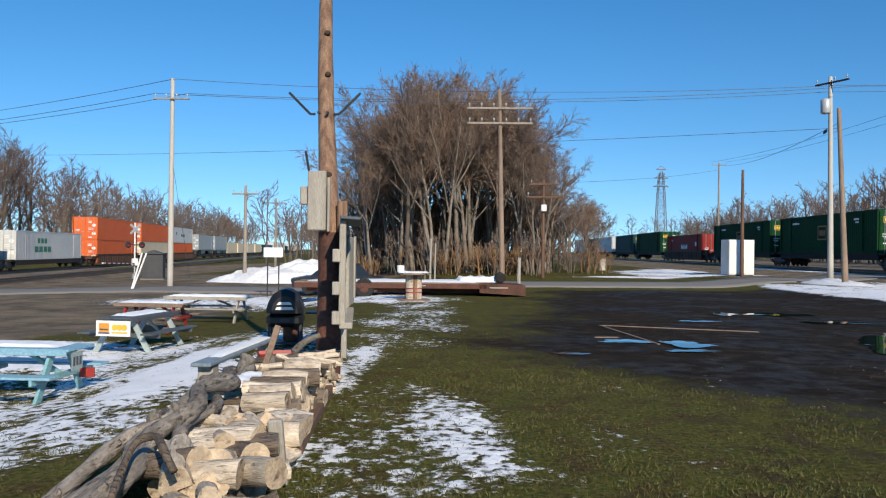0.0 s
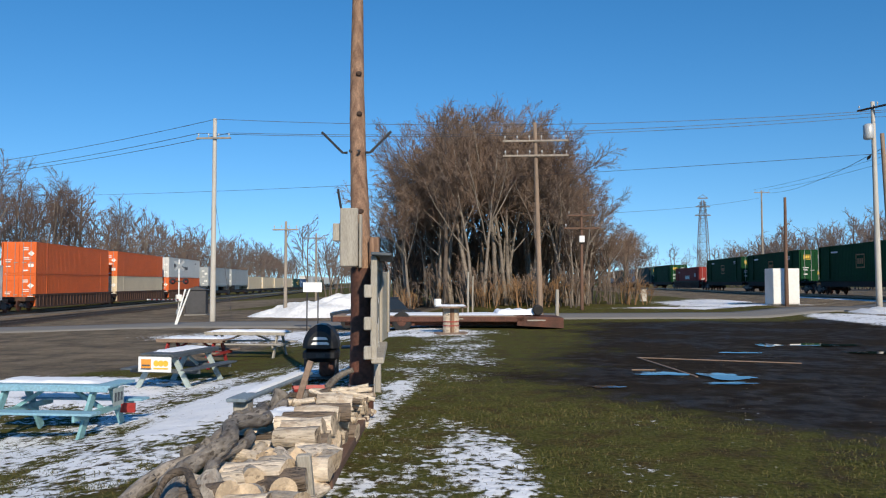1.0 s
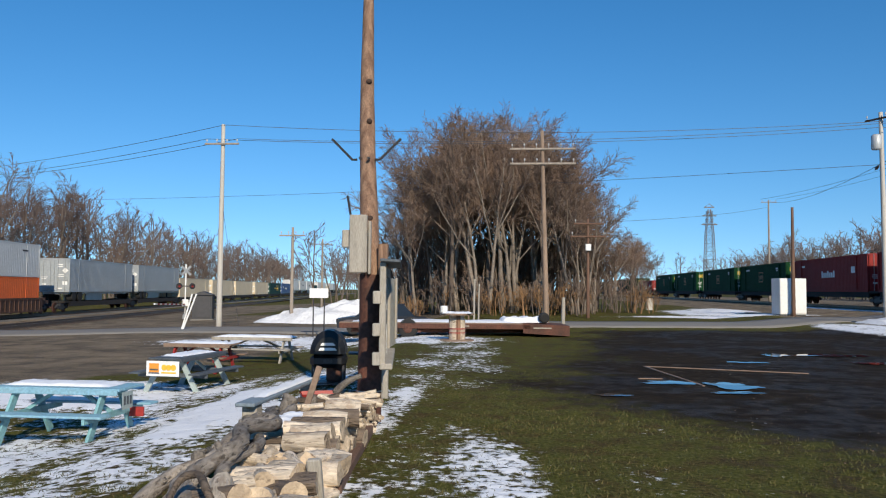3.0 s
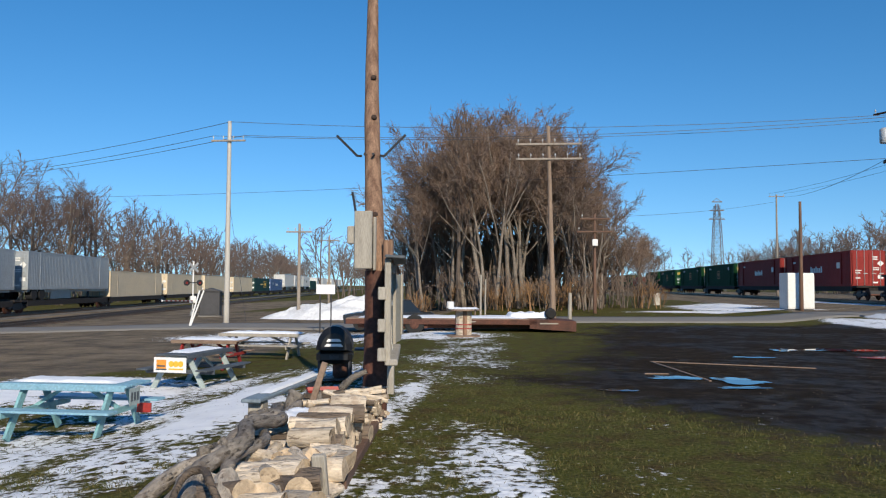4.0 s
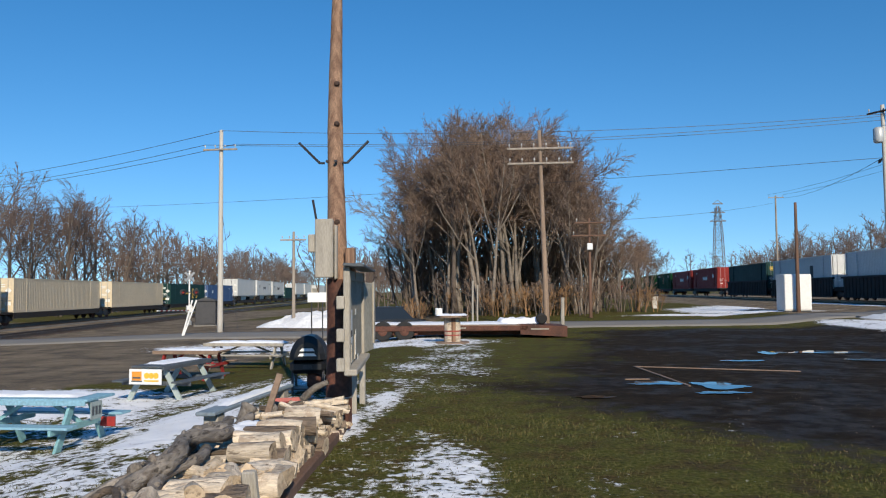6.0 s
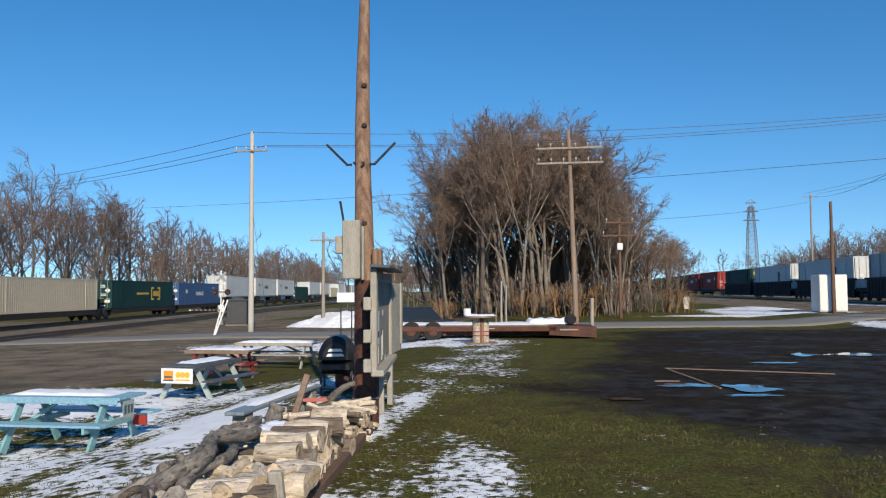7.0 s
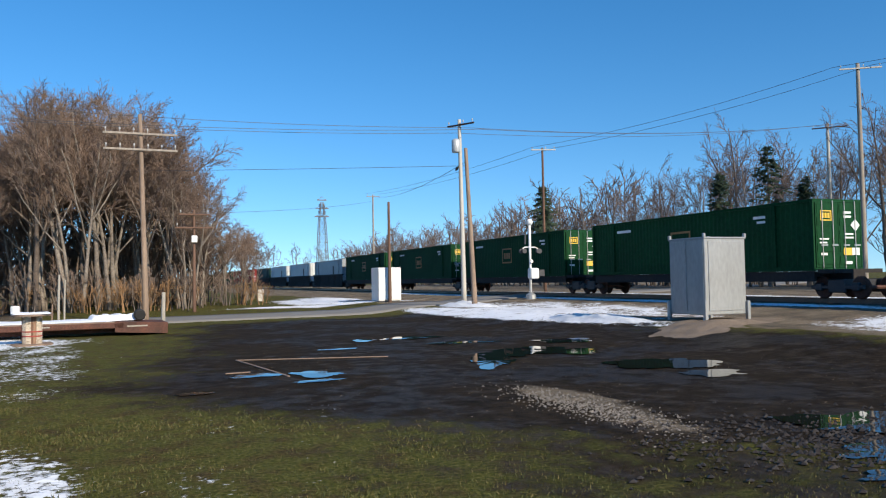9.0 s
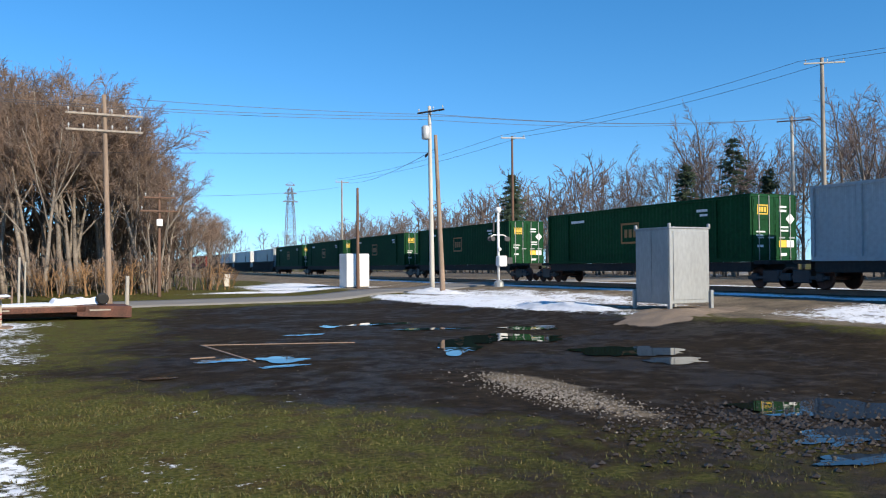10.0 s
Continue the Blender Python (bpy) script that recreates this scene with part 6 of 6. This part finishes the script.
def crossing_signal(x, y, z, turn, high):
    ob = thing("crossing_signal", "railway crossing signal with crossbuck and lamp pair", "crossing signal", pose(x, y, z, 0, 0, turn), "crossing signals")
    part("mast", Shape().tube([(0, 0, -0.2), (0, 0, high)], 0.06, 10), WHITE if high > 4 else METAL_GREY, ob, smooth=True)
    part("base", Shape().tube([(0, 0, -0.2), (0, 0, 0.25), (0, 0, 0.4)], [0.24, 0.2, 0.09], 10), METAL_GREY, ob)
    for a in (45, -45):
        part("crossbuck_blade", Shape().box((-0.5, -0.02, -0.09), (0.5, 0.0, 0.09), pose(0, -0.08 if a > 0 else -0.105, high - 0.35, 0, a, 0)), METAL_GREY, ob)
    part("lamp_bar", Shape().box((-0.55, -0.06, high * 0.62 - 0.04), (0.55, 0.0, high * 0.62 + 0.04)), METAL_DARK, ob)
    for sx in (-0.5, 0.5):
        l = part("lamp_disc", Shape().tube([(sx, -0.02, high * 0.62), (sx, -0.06, high * 0.62)], 0.24, 18), METAL_DARK, ob)
        part("lens", Shape().tube([(sx, -0.06, high * 0.62), (sx, -0.08, high * 0.62)], 0.10, 12), RED_PAINT, l)
        part("lamp_hood", Shape().tube([(sx, -0.06, high * 0.62), (sx, -0.25, high * 0.62)], [0.12, 0.13], 12, caps=False), METAL_DARK, l)
    part("finial", Shape().tube([(0, 0, high), (0, 0, high + 0.03), (0, 0, high + 0.1), (0, 0, high + 0.15)], [0.05, 0.08, 0.08, 0.03], 10), WHITE, ob)
    part("gate_mechanism", Shape().box((-0.22, -0.22, 0.95), (0.22, 0.2, 1.5), cut=0.04), METAL_GREY if high < 4 else WHITE, ob)
    return ob


west_signal = crossing_signal(-24.7, 59.6, -0.62, 35, 4.1)
# lowered gate arm with red and white bands
for k in range(14):
    part("gate_band", Shape().box((-0.05, 0.3 + k * 0.55, -0.045), (0.05, 0.85 + k * 0.55, 0.045)), WHITE if k % 2 else RED_PAINT, west_signal, m=pose(0, -0.1, 1.12, 1.2, 0, 188 - 35))
for k, (x0, x1) in enumerate(((-16.75, -16.35), (-16.7, -16.72))):
    s = part("marker_stake", Shape().tube([(x0, 40.0, ground_z(x0, 40) - 0.1), (x1 + 0.6 * k, 40.4, ground_z(x0, 40) + 1.9)], 0.045, 6), WHITE)
    tagged(s, "white wooden stake leaning by the crossing", "stake", "marker stakes")
shed = thing("relay_cabinet", "dark grey metal relay cabinet beside the lower line", "cabinet", on_ground(-21.9, 56.2, 12))
part("body", Shape().box((-0.72, -0.6, 0.1), (0.72, 0.6, 1.85), cut=0.03), DARK_BOX, shed)
part("roof", Shape().add([(-0.82, -0.7, 1.85), (0.82, -0.7, 1.85), (0, -0.7, 2.12), (-0.82, 0.7, 1.85), (0.82, 0.7, 1.85), (0, 0.7, 2.12)], [(0, 1, 2), (3, 5, 4), (0, 2, 5, 3), (1, 4, 5, 2), (0, 3, 4, 1)]), DARK_BOX, shed)
part("door", Shape().box((-0.6, -0.63, 0.2), (0.6, -0.602, 1.75), cut=0.01), DARK_BOX, shed)
part("plinth", Shape().box((-0.8, -0.7, -0.2), (0.8, 0.7, 0.1)), ASPHALT, shed)

# eastern crossing mast with a raised ball top
mast2 = thing("crossing_mast", "white crossing mast with ball finial and gate box", "crossing signal", pose(23.9, 41.2, 0.62, 0, 0, 0), "crossing signals")
part("mast", Shape().tube([(0, 0, -0.2), (0, 0, 4.45)], 0.075, 10), WHITE, mast2, smooth=True)
part("ball_finial", Shape().tube([(0, 0, 4.36 + 0.19 * (1 - math.cos(math.pi * k / 8))) for k in range(9)], [0.02 + 0.18 * math.sin(math.pi * k / 8) for k in range(9)], 14), WHITE, mast2, smooth=True)
part("base", Shape().tube([(0, 0, -0.25), (0, 0, 0.2), (0, 0, 0.35)], [0.34, 0.3, 0.12], 12), METAL_GREY, mast2)
part("gate_box", Shape().box((-0.10, -0.28, 1.15), (0.46, 0.2, 1.80), cut=0.06), WHITE, mast2)
part("counterweight", Shape().box((0.5, -0.15, 1.3), (0.9, 0.1, 1.7), cut=0.03), DARK_BOX, mast2)
part("lamp_bar", Shape().tube([(-0.5, 0, 2.95), (-0.35, 0, 3.05), (0.35, 0, 3.05), (0.55, 0, 2.95)], 0.035, 8), WHITE, mast2)
for sx, dy in ((-0.55, 0.1), (0.5, -0.1), (0.72, 0.15), (-0.48, -0.15)):
    part("lamp_head", Shape().tube([(sx, dy - 0.08, 2.82), (sx, dy + 0.10, 2.82)], [0.15, 0.12], 12), DARK_BOX, mast2)
part("bell", Shape().tube([(0, -0.1, 2.2), (0, -0.2, 2.2)], [0.12, 0.1], 12), WHITE, mast2)
part("crossbuck_edge", Shape().box((-0.48, -0.03, 3.2), (-0.40, 0.03, 4.1), pose(0, 0, 0, 0, 2, 0)), METAL_DARK, mast2)

cab = thing("signal_bungalow", "bare aluminium equipment cabinet on short legs", "cabinet", pose(19.15, 20.7, 0.42))
part("body", Shape().box((-0.85, -0.85, 0.12), (0.85, 0.85, 2.62), cut=0.02), METAL_GREY, cab)
part("roof_cap", Shape().box((-0.88, -0.88, 2.58), (0.88, 0.88, 2.64), cut=0.015), METAL_GREY, cab)
part("door_panel", Shape().box((-0.70, -0.872, 0.25), (0.74, -0.852, 2.50), cut=0.006), METAL_GREY, cab)
for k in range(2):
    part("side_panel", Shape().box((-0.868, -0.80 + k * 0.82, 0.22), (-0.852, -0.02 + k * 0.82, 2.52), cut=0.005), METAL_GREY, cab)
for sx in (-1, 1):
    for sy in (-1, 1):
        part("lifting_lug", Shape().box((sx * 0.84 - 0.05, sy * 0.84 - 0.05, 2.62), (sx * 0.84 + 0.05, sy * 0.84 + 0.05, 2.76), cut=0.02), METAL_GREY, cab)
        leg = part("leg", Shape().box((sx * 0.88 - 0.06, sy * 0.88 - 0.06, -0.15), (sx * 0.88 + 0.06, sy * 0.88 + 0.06, 0.55), cut=0.01), METAL_GREY, cab)

wbox = thing("white_cabinet", "white painted equipment cabinet behind a bare pole", "cabinet", pose(18.5, 52.0, 0.30, 0, 0, 4))
part("body", Shape().box((-0.85, -0.55, 0.12), (0.85, 0.75, 2.42), cut=0.03), WHITE, wbox)
for x0, x1 in ((-0.83, -0.02), (0.02, 0.83)):
    part("door", Shape().box((x0, -0.58, 0.2), (x1, -0.552, 2.36), cut=0.008), WHITE, wbox)
part("skirt", Shape().box((-0.8, -0.5, -0.2), (0.8, 0.7, 0.12)), DARK_BOX, wbox)
small = thing("junction_box", "small pale concrete junction box on the verge", "box", on_ground(12.6, 68.5, 5))
part("body", Shape().box((-0.26, -0.2, -0.1), (0.26, 0.2, 0.98), cut=0.03), POLE_PALE, small)
part("lid", Shape().box((-0.29, -0.23, 0.98), (0.29, 0.23, 1.03), cut=0.01), POLE_PALE, small)


# ---- ground clutter ----
def mound(x, y, rx, ry, h, seed, label, turn=0.0, material=None):
    s = Shape()
    n = 34
    vs = []
    for j in range(n + 1):
        for i in range(n + 1):
            u, v = i / n * 2 - 1, j / n * 2 - 1
            r = math.hypot(u, v)
            k = max(0.0, 1 - r ** 1.6) ** 0.8 * (1 + 0.45 * fbm(u * 2, v * 2, 1.3, 4, seed))
            px, py = u * rx, v * ry
            c, sn = math.cos(turn), math.sin(turn)
            wx, wy = x + c * px - sn * py, y + sn * px + c * py
            vs.append((wx, wy, ground_z(wx, wy) - 0.12 + (h + 0.12) * k))
    m2 = n + 1
    s.add(vs, [(j * m2 + i, j * m2 + i + 1, (j + 1) * m2 + i + 1, (j + 1) * m2 + i) for j in range(n) for i in range(n)])
    ob = part("snowbank" if material is None else "gravel_bank", s, material or SNOW_DIRTY, smooth=True)
    tagged(ob, label, *(("snow", "ploughed snow") if material is None else ("gravel bank", "")))


BANK = mat("bank_gravel", (0.23, 0.17, 0.12), 0.95, var=0.3, scale=1.2, fine=30, bump=0.6, dist=0.03)
mound(-10.4, 51.0, 5.4, 3.2, 1.15, 2, "large ploughed snow pile beside the road")
mound(-13.6, 50.8, 2.9, 2.2, 0.55, 5, "low end of the ploughed snow pile", 0.15)
mound(16.9, 24.0, 0.9, 3.6, 0.20, 7, "ridge of old snow along the lot edge", 0.1)
mound(19.2, 40.0, 1.6, 3.4, 0.22, 8, "old snow heaped round the pole foot")
mound(18.8, 31.0, 2.2, 4.0, 0.12, 9, "shallow drift of old snow")
mound(18.0, 19.0, 4.8, 2.2, 0.10, 11, "low bank of brown gravel under the cabinet", 0.5, material=BANK)


def boards_on_lot():
    for (x0, y0), (x1, y1) in (((3.5, 19.0), (6.9, 17.9)), ((3.5, 19.0), (3.95, 15.2)), ((2.9, 16.3), (3.4, 16.35))):
        d = Vector((x1 - x0, y1 - y0, 0))
        yaw = math.degrees(math.atan2(d.y, d.x))
        b = part("ground_board", Shape().box((0, -0.03, -0.01), (d.length, 0.03, 0.014), cut=0.006), BROWN_WOOD, m=pose(x0, y0, ground_z(x0, y0) + 0.012, 0, 0, yaw))
        tagged(b, "weathered timber edging lying in the mud", "timber", "timber edging")


boards_on_lot()


def grass_blades():
    rng5 = random.Random(71)
    s = Shape()
    count = 0
    while count < 80000:
        y = 4.6 + (rng5.random() ** 1.5) * 13.5
        x = rng5.uniform(-9, 9)
        if mud_amount(x, y) > rng5.random() * 0.75 or gravel_amount(x, y) > 0.4:
            continue
        if snow_level(x, y) > 0.5 and rng5.random() > 0.15:
            continue
        if fbm(x, y, 2.2, 3, 8.0) < rng5.uniform(-0.7, 0.5):
            continue
        count += 1
        z = ground_z(x, y) - 0.01
        h = rng5.uniform(0.014, 0.042)
        a = rng5.random() * 6.283
        w = rng5.uniform(0.004, 0.009)
        dx, dy = math.cos(a) * w, math.sin(a) * w
        s.add([(x - dx, y - dy, z), (x + dx, y + dy, z), (x + rng5.gauss(0, 0.02), y + rng5.gauss(0, 0.02), z + h)], [(0, 1, 2)])
    m = blade_material()
    tagged(part("grass", s, m), "short mixed green and straw-coloured winter grass", "grass", kind="stuff")


def blade_material():
    m = bpy.data.materials.new("grass_blade")
    m.use_nodes = True
    n, l = m.node_tree.nodes, m.node_tree.links
    g = n.new("ShaderNodeNewGeometry")
    r = n.new("ShaderNodeValToRGB")
    e = r.color_ramp.elements
    e[0].color = (0.045, 0.056, 0.009, 1)
    e[1].color = (0.15, 0.112, 0.04, 1)
    k = e.new(0.55)
    k.color = (0.085, 0.086, 0.018, 1)
    l.new(g.outputs["Random Per Island"], r.inputs[0])
    l.new(r.outputs[0], n["Principled BSDF"].inputs["Base Color"])
    n["Principled BSDF"].inputs["Roughness"].default_value = 0.8
    return m


grass_blades()


def scattered(name, label, count, place, size, material, seed):
    rng6 = random.Random(seed)
    s = Shape()
    for i in range(count):
        x, y = place(rng6)
        r = rng6.uniform(*size)
        z = ground_z(x, y) + r * 0.25
        k = [rng6.uniform(0.6, 1.25) for _ in range(6)]
        s.add([(x + r * k[0], y, z), (x, y + r * k[1], z), (x - r * k[2], y, z), (x, y - r * k[3], z), (x, y, z + r * 0.7 * k[4]), (x, y, z - r * 0.6)],
              [(0, 1, 4), (1, 2, 4), (2, 3, 4), (3, 0, 4), (1, 0, 5), (2, 1, 5), (3, 2, 5), (0, 3, 5)])
    tagged(part(name, s, material), label, name.replace("_", " "), kind="stuff")


STONE = mat("loose_stone", (0.24, 0.21, 0.18), 0.9, var=0.35, scale=8, fine=30, bump=0.2)
CLOD = mat("mud_clod", (0.035, 0.026, 0.02), 0.6, var=0.3, scale=8, fine=30, bump=0.4)
scattered("loose_gravel", "pale loose gravel spread in a streak on the mud", 1500, lambda r: (7.0 + r.gauss(0, 0.28), r.gauss(9.4, 1.1)), (0.008, 0.026), STONE, 5)
scattered("mud_clods", "dark churned clods of mud by the puddles", 1500, lambda r: (r.gauss(8.4, 1.2), r.gauss(6.3, 0.8)), (0.012, 0.05), CLOD, 6)
scattered("lot_stones", "small stones strewn over the muddy lot", 900, lambda r: (r.uniform(3.5, 15), r.uniform(8, 24)), (0.005, 0.016), BANK, 7)


motions()
